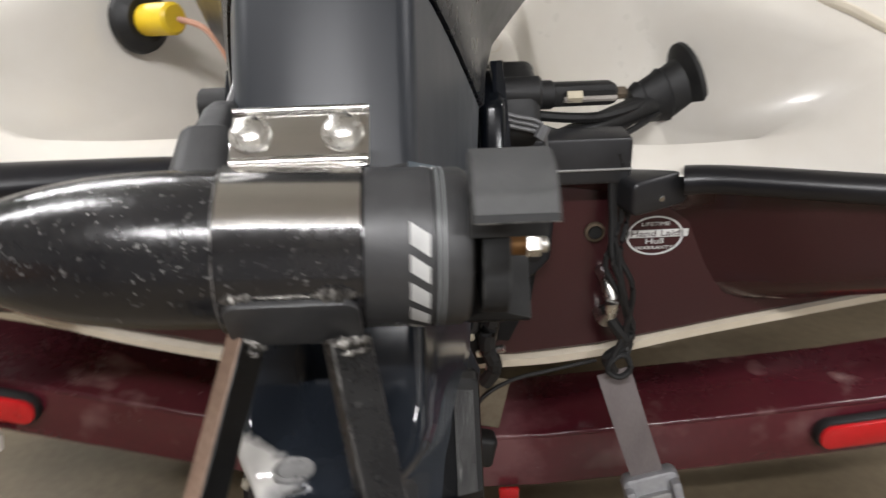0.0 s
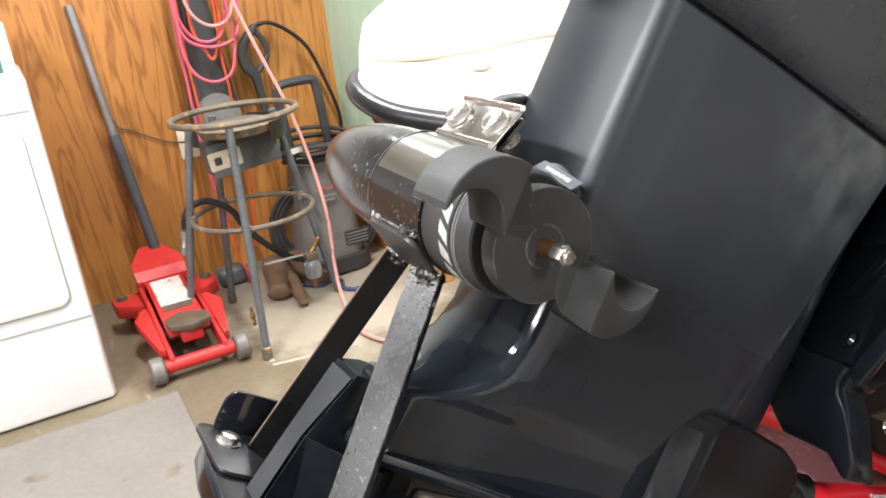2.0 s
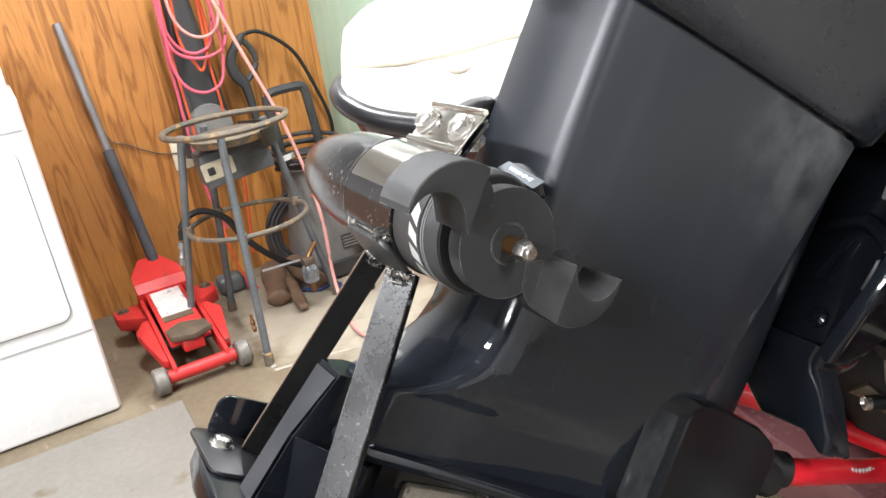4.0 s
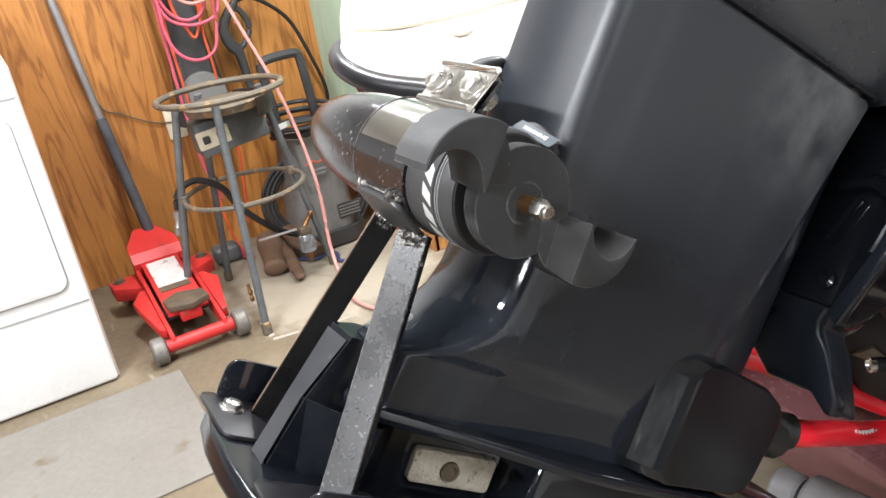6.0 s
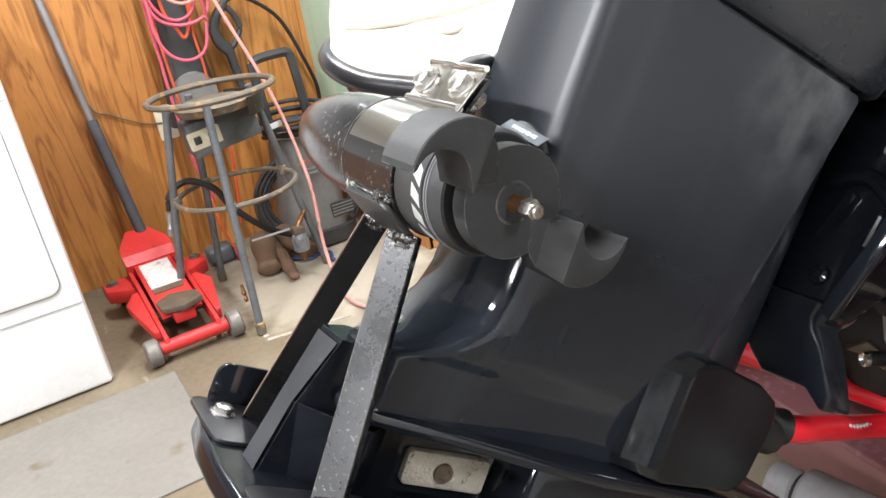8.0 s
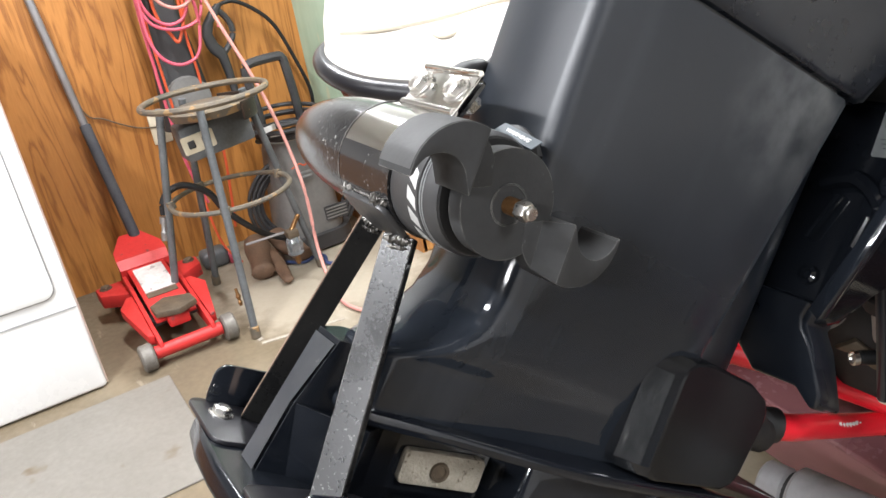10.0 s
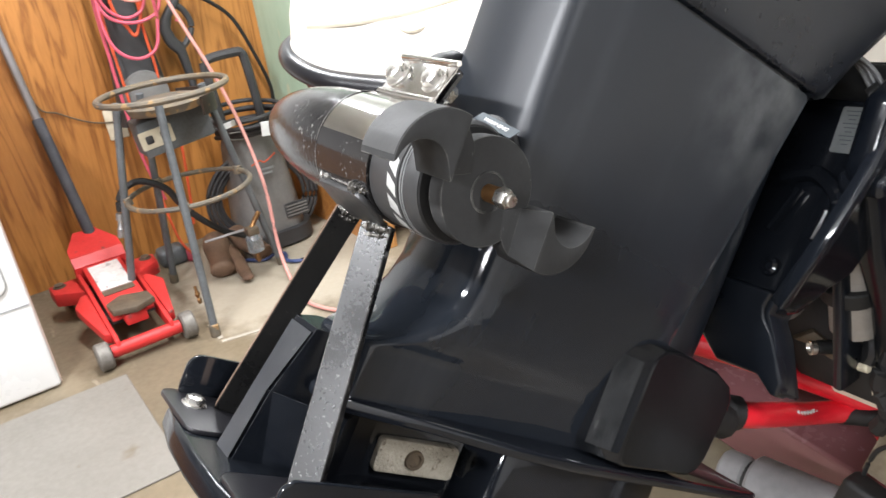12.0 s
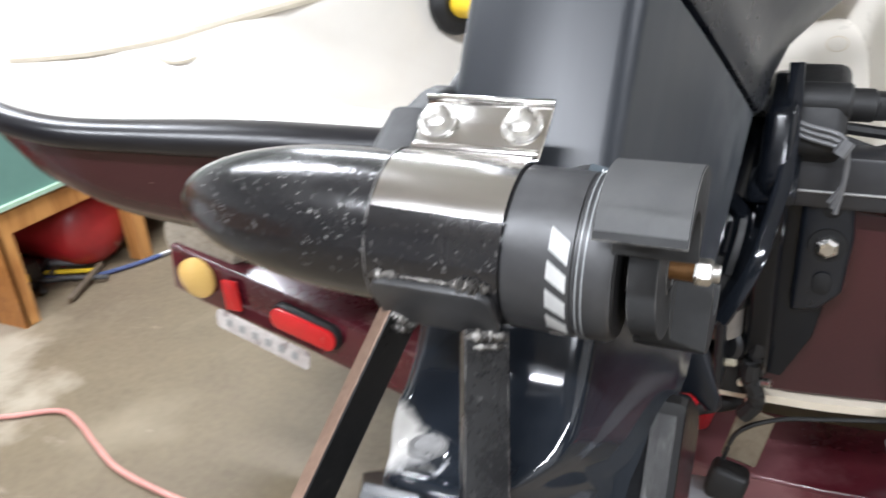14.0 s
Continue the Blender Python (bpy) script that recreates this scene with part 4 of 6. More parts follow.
def flat_bar(a, b, normal, width, thick, material, label):
    a, b = Vector(a), Vector(b)
    d = (b - a)
    z = d.normalized()
    y = Vector(normal)
    y = (y - z * y.dot(z)).normalized()
    x = y.cross(z)
    bm = box(width, thick, d.length, (0, 0, d.length / 2), 0.0008, 1)
    bm.transform(Matrix(((x.x, y.x, z.x, a.x), (x.y, y.y, z.y, a.y), (x.z, y.z, z.z, a.z), (0, 0, 0, 1))))
    bar = part("leg_bar", bm, material, mount, label)
    top = a + z * 0.004 + y * (thick / 2 + 0.0005)
    weld_bead(top - x * width * 0.46, top + x * width * 0.46, 0.0034, 10, bar)
    weld_bead(top - x * width * 0.30 + z * 0.006, top + x * width * 0.38 + z * 0.005, 0.0019, 8, bar)
    if material == "bar_black":
        strip = box(0.0012, thick * 0.86, d.length * 0.985, (-width / 2, 0, d.length / 2), 0.0003, 1)
        strip.transform(Matrix(((x.x, y.x, z.x, a.x), (x.y, y.y, z.y, a.y), (x.z, y.z, z.z, a.z), (0, 0, 0, 1))))
        part("worn_edge", strip, "worn_bar", bar, "worn bare edge of the bar")
    return bar


def local(p):
    """From outboard coordinates to the mount's."""
    return (mount.matrix_basis.inverted() @ OUT) @ Vector(p)


flat_bar((0.024, -0.036, -0.038), local((0.060, -0.094, -0.066)), (0.6, -0.78, 0.2), 0.0255, 0.010, "raw_bar", "bare flat-bar leg with mill scale")
flat_bar((-0.031, -0.030, -0.038), local((-0.087, -0.100, -0.066)), (0.90, -0.40, 0.2), 0.021, 0.012, "bar_black", "black flat-bar leg with chipped edges")
for sgn in (1, -1):
    ang = part("foot_angle", prism(rounded(0.085, 0.105, 0.012, c=(-0.016 * sgn, 0)), 0.004, 0.001, axis="Z"), "rail_black", mount, "black angle foot bolted to the plate",
               m=mount.matrix_basis.inverted() @ OUT @ pose(sgn * 0.092, -0.10, -0.067))
    part("upright", prism(rounded(0.14 if sgn > 0 else 0.075, 0.042, 0.012, c=(0.02 if sgn > 0 else 0.0, 0)), 0.004, 0.001), "black_gloss", ang, m=pose(sgn * 0.0215, 0.0, 0.017))
    part("foot_bolt", hexbolt(0.0075, 0.0075), "zincbolt", ang, m=pose(-0.004 * sgn, -0.03, 0.002))

tag = part("warning_tag", prism(rounded(0.040, 0.011, 0.001), 0.0008, axis="Z"), "tag_dark", troll, "dark warning label", m=TILTED.inverted() @ pose(-0.008, 0.0400, 0.0310, 12, 14, 4))
words("lettering", "WARNING", 0.0052, "decal_white", tag, pose(0, 0, 0.0006))
part("tag_cable", hose([(-0.05, 0.052, 0.02), (-0.03, 0.056, 0.027), (-0.01, 0.054, 0.022), (0.0, 0.05, 0.012)], 0.004, 6), "rubber", troll)

# propeller: a round hub with two curled scoop blades
CENTRE = TILTED.inverted() @ pose(0, 0.0010, -0.0010)
prop = part("propeller", lathe([(0.0120, 0.036), (0.0126, 0.0385), (0.0266, 0.0390), (0.0272, 0.0386), (0.0272, 0.006)], 56, "X"), "prop_grey", troll, "dark grey plastic propeller", m=CENTRE)
part("spacer", lathe([(0.0035, 0.016), (0.0125, 0.016)], 32, "X"), "gap_black", troll, m=CENTRE)
# Disc added to paint the shade between front case and hub.
part("gap_shade_disc", lathe([(0.0042, 0.0425), (0.0052, 0.0415)], 40, "X"), "gap_black", troll, "black disc painted for the shaded gap")
for turn in (0, 180):
    C1, R1, C2, R2 = Vector((-0.0435, 0.0330)), 0.0380, Vector((-0.0597, 0.0370)), 0.0195
    on1 = lambda deg: C1 + R1 * Vector((math.cos(radians(deg)), math.sin(radians(deg))))
    on2 = lambda deg: C2 + R2 * Vector((math.cos(radians(deg)), math.sin(radians(deg))))
    low, high = 0.0276, 0.0462
    # (outer point, inner point, front face): flat, then a short steep ramp, then flat again
    rows = [(on1(3), Vector((-0.011, 0.017)), low), (on1(16), Vector((-0.019, 0.0185)), low), (on1(29), Vector((-0.0265, 0.0205)), low), (on1(46), Vector((-0.0405, 0.0235)), high)]
    for k in range(1, 19):
        t = k / 18
        rows.append((on1(46 + (156 - 46) * t), on2(-15 + (152 + 15) * t) if k > 1 else Vector((-0.0405, 0.030)), high))
    rows[-1] = (rows[-1][0], rows[-1][0].lerp(rows[-1][1], 0.3), high)
    bm = bmesh.new()
    vr = []
    for j, (o, i, xf) in enumerate(rows):
        xb = 0.0130 if j < 3 else 0.0050
        vr.append([bm.verts.new((x, p.x, p.y)) for x, p in ((xf, o), (xb, o), (xb, i), (xf, i))])
    for a, b in zip(vr, vr[1:]):
        for k in range(4):
            bm.faces.new((a[k], a[(k + 1) % 4], b[(k + 1) % 4], b[k]))
    bm.faces.new(vr[0])
    bm.faces.new(vr[-1])
    bmesh.ops.recalc_face_normals(bm, faces=bm.faces[:])
    bmesh.ops.bevel(bm, geom=[e for e in bm.edges if e.calc_face_angle(0) > 0.6], offset=0.0007, segments=2, profile=0.5, affect="EDGES")
    blade = part("blade", bm, "prop_grey", prop, m=pose(0, 0, 0, turn), sharp=24)
    # Shell over the blade's worn rim, coloured paler for light from above.
    rim_bm = bmesh.new()
    edge = [[rim_bm.verts.new((x, p.x, p.y)) for x in (0.0058, 0.0454)] for p in (C1 + (R1 + 0.0004) * Vector((math.cos(radians(a)), math.sin(radians(a)))) for a in range(48, 156, 6))]
    for a, b in zip(edge, edge[1:]):
        rim_bm.faces.new((a[0], a[1], b[1], b[0]))
    bmesh.ops.solidify(rim_bm, geom=rim_bm.faces[:], thickness=0.0006)
    part("worn_lit_rim", rim_bm, "worn_lit_grey", blade, "worn outer rim, painted paler for light from above", sharp=40)
part("hub_ring", lathe([(0.0270, 0.0150), (0.0278, 0.0148), (0.0278, 0.0136), (0.0270, 0.0134)], 40, "X"), "prop_grey", prop)
shaft = part("shaft_collar", lathe([(0.024, 0.0062), (0.040, 0.0062)], 24, "X"), "brass", troll, "tarnished brass collar")
part("prop_nut", lathe([(0.0395, 0.0072), (0.047, 0.0072), (0.0485, 0.0062)], 6, "X"), "zincbolt", shaft)
part("shaft_end", lathe([(0.048, 0.0048), (0.0515, 0.0048), (0.0525, 0.004)], 18, "X"), "zincbolt", shaft)


# ---- the boat ----
boat = thing("boat", pose(0, 0, 0), "burgundy fibreglass boat with white deck and black rub rail", "boat")
CX = -0.04
port = [(-0.20, 0.93, 0.872), (-0.34, 0.875, 0.892), (-0.50, 0.79, 0.912), (-0.66, 0.705, 0.936), (-0.76, 0.655, 0.955), (-0.85, 0.645, 0.980), (-0.93, 0.69, 0.998), (-0.98, 0.80, 1.01), (-1.02, 1.2, 1.03), (-1.06, 2.0, 1.06), (-1.08, 3.4, 1.12)]
star = [(1.08, 3.4, 1.06), (1.04, 2.0, 1.0), (0.96, 1.2, 0.965), (0.90, 0.86, 0.94), (0.84, 0.73, 0.92), (0.75, 0.68, 0.90), (0.62, 0.725, 0.882), (0.49, 0.795, 0.868), (0.35, 0.875, 0.855), (0.22, 0.925, 0.846), (0.0, 0.94, 0.856)]
rail = star + port
rail_pts = smooth_path(rail, 8)
sec = [(0.002 + 0.021 * math.cos(radians(a)), -0.009 + 0.0175 * math.sin(radians(a))) for a in range(-100, 120, 20)] + [(-0.02, 0.006), (-0.02, -0.026)]
for run in ([q for q in smooth_path(star[:-2] + [(0.30, 0.895, 0.849)], 8)], [q for q in smooth_path(port, 8)]):
    rail_bm = sweep(run, [(-x, y) for x, y in sec], smooth=False)
    for v in rail_bm.verts:
        q = min(run, key=lambda p: (p - v.co).length_squared)
        swell = math.exp(-((q.x + 0.54) / 0.15) ** 2)
        v.co = q + (v.co - q) * (1 + 0.35 * swell) + Vector((0, 0, 0.0075 * swell))
    part("rub_rail", rail_bm, "rail_black", boat, "glossy black rub rail", sharp=50)


def skin(path, profile, flared=None, reach=0.30, shorten=0.0):
    """Rings that follow the rail: each profile pair is (inward, up); flared takes over towards the quarters."""
    bm = bmesh.new()
    n = len(path)
    rings = []
    for j, (inward, up) in enumerate(profile):
        ring = []
        for i, p in enumerate(path):
            d = path[min(i + 1, n - 1)] - path[max(i - 1, 0)]
            inn = Vector((d.y, -d.x, 0)).normalized()
            away = Vector((CX + (p.x - CX) * 0.25, max(p.y, 0.95) + 0.7, 0)) - Vector((p.x, p.y, 0))
            away.normalize()
            if inn.dot(away) < 0:
                inn = -inn
            side = min(1.0, max(0.0, (abs(p.x - CX) - reach) / 0.25))
            side = side * side * (3 - 2 * side)
            a, h = inward, up
            if flared:
                a, h = a + (flared[j][0] - a) * side, h + (flared[j][1] - h) * side
            h *= 1 - shorten * min(1.0, max(0.0, (abs(p.x - CX) - 0.48) / 0.36))
            s = min(1.0, abs(a) / 0.25)
            q = p + (inn * (1 - s) + away * s).normalized() * a
            q.z += h
            ring.append(bm.verts.new(q))
        rings.append(ring)
    for a, b in zip(rings, rings[1:]):
        for k in range(n - 1):
            bm.faces.new((a[k], a[k + 1], b[k + 1], b[k]))
    return bm


deckprof = [(-0.005, -0.006), (0.006, 0.012), (0.04, 0.020), (0.075, -0.02), (0.11, -0.075), (0.35, -0.09), (0.62, -0.07), (0.72, 0.10), (0.95, 0.26)]
deckflare = [(-0.005, -0.006), (0.004, 0.014), (0.010, 0.055), (0.022, 0.092), (0.05, 0.112), (0.12, 0.135), (0.24, 0.16), (0.45, 0.19), (0.95, 0.26)]
part("deck", skin(rail_pts, deckprof, deckflare, 0.30), "gelcoat", boat, "white gelcoat deck around the motor well", sharp=60)
part("deck_floor", prism([(-0.6, 1.45), (0.55, 1.45), (0.6, 3.4), (-0.7, 3.4)], 0.05, axis="Z"), "gelcoat", boat, m=pose(0, 0, 1.02))
dome = part("moulded_dome", lathe([(0.13 * math.sin(radians(a)), 0.125 * math.cos(radians(a)) + 0.0005) for a in range(-20, 91, 10)], 32), "gelcoat", boat, "rounded white moulding in the well", m=facing((0.11, 1.49, 0.81), (-0.05, -0.9, 0.42)))
part("dome_recess", lathe([(0, 0.018), (0.004, 0.016), (0.002, 0.012)], 18), "shade_white", dome, m=pose(0.0, 0.055, 0.112, -28))
hullprof = [(0.0, -0.018), (0.03, -0.05), (0.06, -0.09), (0.08, -0.16), (0.10, -0.22), (0.14, -0.28), (0.5, -0.34)]
hullflare = [(0.0, -0.018), (0.006, -0.055), (0.014, -0.10), (0.030, -0.15), (0.06, -0.19), (0.15, -0.23), (0.5, -0.27)]
part("hull", skin(rail_pts, hullprof, hullflare, shorten=0.45), "burgundy", boat, "burgundy gelcoat hull", sharp=60)
# transom plate with a deadrise bottom
tr = [(-0.50, 0.86), (0.46, 0.85), (0.80, 0.74), (0.78, 0.665), (0.42, 0.605), (0.32, 0.586), (0.22, 0.567), (0.1, 0.556), (-0.20, 0.562), (-0.50, 0.635), (-0.72, 0.74)]
part("transom", prism(tr, 0.06, 0.01, 3, axis="Y"), "burgundy", boat, "burgundy transom", m=pose(0, 0.975, 0))
part("hull_bottom", loft([[(-0.70, y, 0.70 + s), (CX, y, 0.52 + s), (0.75, y, 0.655 + s), (0.75, y, 0.68 + s), (CX, y, 0.55 + s), (-0.70, y, 0.73 + s)] for y, s in ((0.985, 0), (3.4, 0.05))]), "shade_white", boat, "cream hull bottom")
part("chine_strip", sweep([(-0.72, 0.952, 0.734), (-0.50, 0.950, 0.629), (-0.20, 0.948, 0.556), (0.08, 0.948, 0.548), (0.22, 0.948, 0.560), (0.32, 0.948, 0.580), (0.42, 0.948, 0.599), (0.78, 0.952, 0.660)], [(-0.008, -0.008), (0.006, -0.007), (0.008, 0.006), (-0.008, 0.008)], 5), "shade_white", boat, "cream chine edge under the transom")
part("transom_cap", prism(rounded(0.36, 0.060, 0.006), 0.05, 0.004, axis="Y"), "end_grey", boat, "dark grey transom cap", m=pose(0.055, 0.925, 0.866))
part("cap_trim", box(0.36, 0.004, 0.003, (0, 0, 0), 0.001, 1), "bare_alu", boat, "thin metal trim on the transom cap", m=pose(0.055, 0.8985, 0.8560))
cap = part("rail_end", prism(rounded(0.085, 0.046, 0.010), 0.052, 0.006, 3, axis="Y"), "end_grey", boat, "dark grey rail end cap", m=pose(0.262, 0.912, 0.825, 0, -3, 22))
part("rail_screw", lathe([(0, 0.004), (-0.0015, 0.004), (-0.002, 0.002)], 12, "Y"), "zincbolt", cap, m=pose(0.0, -0.026, -0.006))

# hatch lid edge that shows as a thin lip over the port deck
lid_line = [(-0.800, 0.660, 1.031), (-0.738, 0.683, 1.032), (-0.688, 0.716, 1.034), (-0.626, 0.777, 1.041), (-0.584, 0.849, 1.049), (-0.533, 0.918, 1.059), (-0.50, 0.96, 1.066)]
# The shade under the lid and in the notch is painted cream.
lid = part("hatch_lid", sweep(lid_line, [(-0.004, -0.005), (0.004, -0.005), (0.005, 0.0), (0.003, 0.005), (-0.004, 0.005)], 6, smooth=True), "shade_white", boat, "hatch lid edge, its shade coloured cream")
part("finger_notch", lathe([(0, 0.001), (0.0005, 0.036), (0.004, 0.034), (0.005, 0.02)], 24), "shade_white", lid, m=facing((-0.632, 0.768, 1.030), (0.35, -0.45, 0.82)))

rib_line = [(0.470, 0.972, 1.040), (0.487, 0.950, 1.034), (0.498, 0.938, 1.029), (0.511, 0.921, 1.021), (0.523, 0.906, 1.014), (0.545, 0.880, 1.004)]
part("hatch_lid", sweep(rib_line, [(-0.004, -0.005), (0.004, -0.005), (0.005, 0.0), (0.003, 0.005), (-0.004, 0.005)], 6, smooth=True), "shade_white", boat, "hatch lid edge, its shade coloured cream")

part("drain_hole", lathe([(0, 0.009), (-0.0066, 0.0085)], 18, "Y"), "rubber", boat, m=pose(0.203, 0.944, 0.752))

# round warranty decal: pale rings and plain bars
dec = part("round_decal", lathe([(-0.0006, 0.036), (0.0006, 0.036), (0.0006, 0.0335), (-0.0006, 0.0335), (-0.0006, 0.036)], 40, "Y", close=False), "decal_white", boat, "oval white warranty decal", m=pose(0.285, 0.9435, 0.742) @ Matrix.Diagonal((1.07, 1, 0.80, 1)))
part("decal_band", box(0.084, 0.0012, 0.014, (0, 0, 0.004), 0.0005, 1), "decal_white", dec)
words("lettering", "LIFETIME", 0.0095, "decal_white", dec, pose(0, -0.0004, 0.0215, 90))
words("lettering", "Hand Laid", 0.0155, "burgundy", dec, pose(0, -0.0010, 0.0042, 90))
words("lettering", "Hull", 0.0145, "decal_white", dec, pose(0, -0.0004, -0.0105, 90))
words("lettering", "WARRANTY", 0.0085, "decal_white", dec, pose(0, -0.0004, -0.0225, 90))

# drain and stern eye
part("drain", lathe([(0, 0.014), (-0.005, 0.0135), (-0.006, 0.010), (0.006, 0.0085), (0.006, 0.001)], 24, "Y"), "bronze", boat, "drain fitting", m=pose(0.203, 0.944, 0.752))
part("stern_eye", hose([(0, 0.01, 0.032), (0.002, -0.03, 0.030), (0.006, -0.046, 0.0), (0.002, -0.03, -0.030), (0, 0.01, -0.032)], 0.0095, 6, n=12), "zincbolt", boat, "bright stern eye", m=pose(0.216, 0.945, 0.66))

# cable boot, cables and steering link
part("cable_boot", lathe([(0, 0.058), (0.004, 0.063), (0.011, 0.063), (0.015, 0.056), (0.022, 0.043), (0.05, 0.037), (0.054, 0.040), (0.062, 0.036), (0.09, 0.030), (0.094, 0.033), (0.11, 0.026)], 28), "rubber", boat, "black rubber rigging boot", m=facing((0.355, 1.070, 0.915), (-0.93, -0.25, -0.25)) @ Matrix.Diagonal((0.72, 0.98, 0.85, 1)))
for k, (a, b) in enumerate((((0.32, 1.06, 0.905), (0.10, 0.95, 0.915)), ((0.31, 1.05, 0.895), (0.08, 0.96, 0.87)), ((0.32, 1.05, 0.89), (0.12, 0.95, 0.90)))):
    mid = (Vector(a) + Vector(b)) / 2 + Vector((0, -0.02, -0.012 - 0.008 * k))
    part("cable", hose([a, mid, b], 0.0068 - 0.0012 * k, 8), "rubber", boat)
part("cable_wrap", rod((0.31, 1.055, 0.90), (0.13, 0.955, 0.865), 0.017, 12), "rubber", boat)
link = part("steering_link", prism(rounded(0.115, 0.030, 0.012), 0.028, 0.008, axis="Y"), "rubber", boat, "black steering link", m=pose(0.175, 0.980, 0.931, 0, 3, 12))
part("link_sleeve", rod((-0.085, 0, 0), (-0.030, 0, 0), 0.0185, 16, 0.003), "rubber", link)
part("link_collar", rod((-0.092, 0, 0), (-0.080, 0, 0), 0.021, 16, 0.003), "gap_black", link)
part("link_slot", prism(rounded(0.072, 0.012, 0.005), 0.003, axis="Y"), "gap_black", link, "dark slot in the link", m=pose(0.014, -0.0135, 0.001))
part("slot_rod", rod((-0.02, -0.0145, -0.0035), (0.052, -0.0145, -0.0035), 0.004, 8), "ram_grey", link)
part("link_bolt", rod((-0.016, -0.012, 0.0), (0.004, -0.013, 0.0), 0.0085, 6), "ivory", link, "pale worn nut")
part("link_tip", rod((0.052, -0.004, 0.0), (0.068, -0.004, 0.0), 0.008, 10), "bronze", link)

# clamp brackets: a side plate and a flange bolted to the transom
cb = [(0.80, 0.90), (0.83, 0.965), (0.90, 0.985), (0.955, 0.965), (0.955, 0.60), (0.93, 0.585), (0.89, 0.64), (0.87, 0.72), (0.83, 0.80)]
fl = [(0.0, 0.60), (0.03, 0.595), (0.06, 0.66), (0.075, 0.76), (0.075, 0.83), (0.055, 0.875), (0.05, 0.96), (0.0, 0.975)]
for sgn in (1, -1):
    c = part("clamp_bracket", prism(cb, 0.030, 0.008, 3), "black_paint", boat, "black clamp bracket bolted to the transom", m=pose(-0.083 + sgn * 0.140, 0, 0))
    part("flange", prism([(sgn * x, z) for x, z in fl], 0.016, 0.004, 2, axis="Y"), "black_paint", c, m=pose(0.0, 0.932, 0))
    ear = [(0.030, 0.700), (0.060, 0.705), (0.082, 0.730), (0.086, 0.800), (0.080, 0.850), (0.058, 0.872), (0.030, 0.870)]
    part("bolt_ear", prism([(sgn * x, z) for x, z in ear], 0.020, 0.006, 3, axis="Y"), "cowl_black", c, m=pose(0.0, 0.918, 0))
    for hz in (0.742, 0.838):
        part("bolt_slot", prism(rounded(0.020, 0.028, 0.009), 0.004, 0.001, axis="Y"), "gap_black", c, m=pose(sgn * 0.060, 0.9070, hz))
    hole = part("bolt_slot", lathe([(0, 0.021), (-0.003, 0.020), (-0.003, 0.014)], 24, "Y"), "gap_black", c, m=pose(sgn * 0.060, 0.9085, 0.790))
    part("clamp_bolt", lathe([(0, 0.0125), (-0.008, 0.0125), (-0.011, 0.008), (-0.011, 0.0005)], 6, "Y"), "zincbolt", hole, m=pose(0.0, -0.002, 0.0))
    part("shoulder", prism([(0.805, 0.872), (0.805, 0.892), (0.87, 0.905), (0.93, 0.902), (0.93, 0.868)], 0.046, 0.006, 3), "black_gloss", c)
    part("web", prism([(0.865, 0.60), (0.905, 0.60), (0.92, 0.70), (0.915, 0.86), (0.86, 0.86), (0.845, 0.78)], 0.012, 0.004, 2), "cowl_black", c, m=pose(-sgn * 0.040, 0, 0))
part("hook_cap", prism([(0.80, 0.93), (0.82, 0.985), (0.90, 1.0), (0.93, 0.96), (0.92, 0.90), (0.86, 0.89)], 0.06, 0.012, 3), "rubber", boat, "black bracket cap", m=pose(0.088, 0.065, -0.018))
part("tube_nut", lathe([(0, 0.020), (0.03, 0.034), (0.055, 0.036), (0.06, 0.03)], 20, "X"), "ram_grey", boat, "grey tilt tube nut", m=pose(0.016, 0.945, 0.940))
for k in range(3):
    o = 0.006 * k
    part("wire", hose([(-0.008 + o * 0.5, 0.845, 1.01), (0.016 + o, 0.862, 0.983), (0.040 + o * 0.6, 0.862 + o * 0.3, 0.950 + o * 0.6), (0.078, 0.862, 0.929 + o), (0.116, 0.862, 0.916 + o), (0.122, 0.866, 0.884), (0.118 - o * 0.6, 0.868, 0.845 + o)], 0.0027, 6), "wire_grey", boat)
part("wire_tie", rod((0.113, 0.858, 0.912), (0.121, 0.862, 0.926), 0.0075, 10), "wire_grey", boat)
part("wire_tie", rod((0.034, 0.856, 0.956), (0.042, 0.860, 0.964), 0.0075, 10), "rubber", boat)
sens = part("transducer_plate", box(0.046, 0.006, 0.078, (0, 0, 0.006), 0.002, 1), "transducer_tan", boat, "stained pale transducer plate", m=pose(0.057, 0.925, 0.487, -12, 14, 0))
part("transducer", box(0.050, 0.04, 0.048, (-0.004, -0.012, -0.062), 0.009, 3), "rubber", sens)
part("transducer_wire", hose([(0.03, 0.915, 0.45), (0.045, 0.92, 0.50), (0.09, 0.93, 0.525), (0.15, 0.938, 0.535), (0.215, 0.94, 0.548)], 0.003, 8), "rubber", boat)
part("tilt_tube", rod((-0.28, 0.90, 0.955), (0.12, 0.90, 0.955), 0.020, 20, 0.003), "rubber", boat)
part("thrust_plate", prism(rounded(0.30, 0.16, 0.02), 0.035, 0.006, 2, axis="Y"), "rubber", boat, "black mounting plate between the brackets", m=pose(-0.083, 0.930, 0.645))
part("plate_bolt", lathe([(0, 0.012), (-0.008, 0.012), (-0.010, 0.008)], 6, "Y"), "zincbolt", boat, m=pose(0.028, 0.912, 0.63))
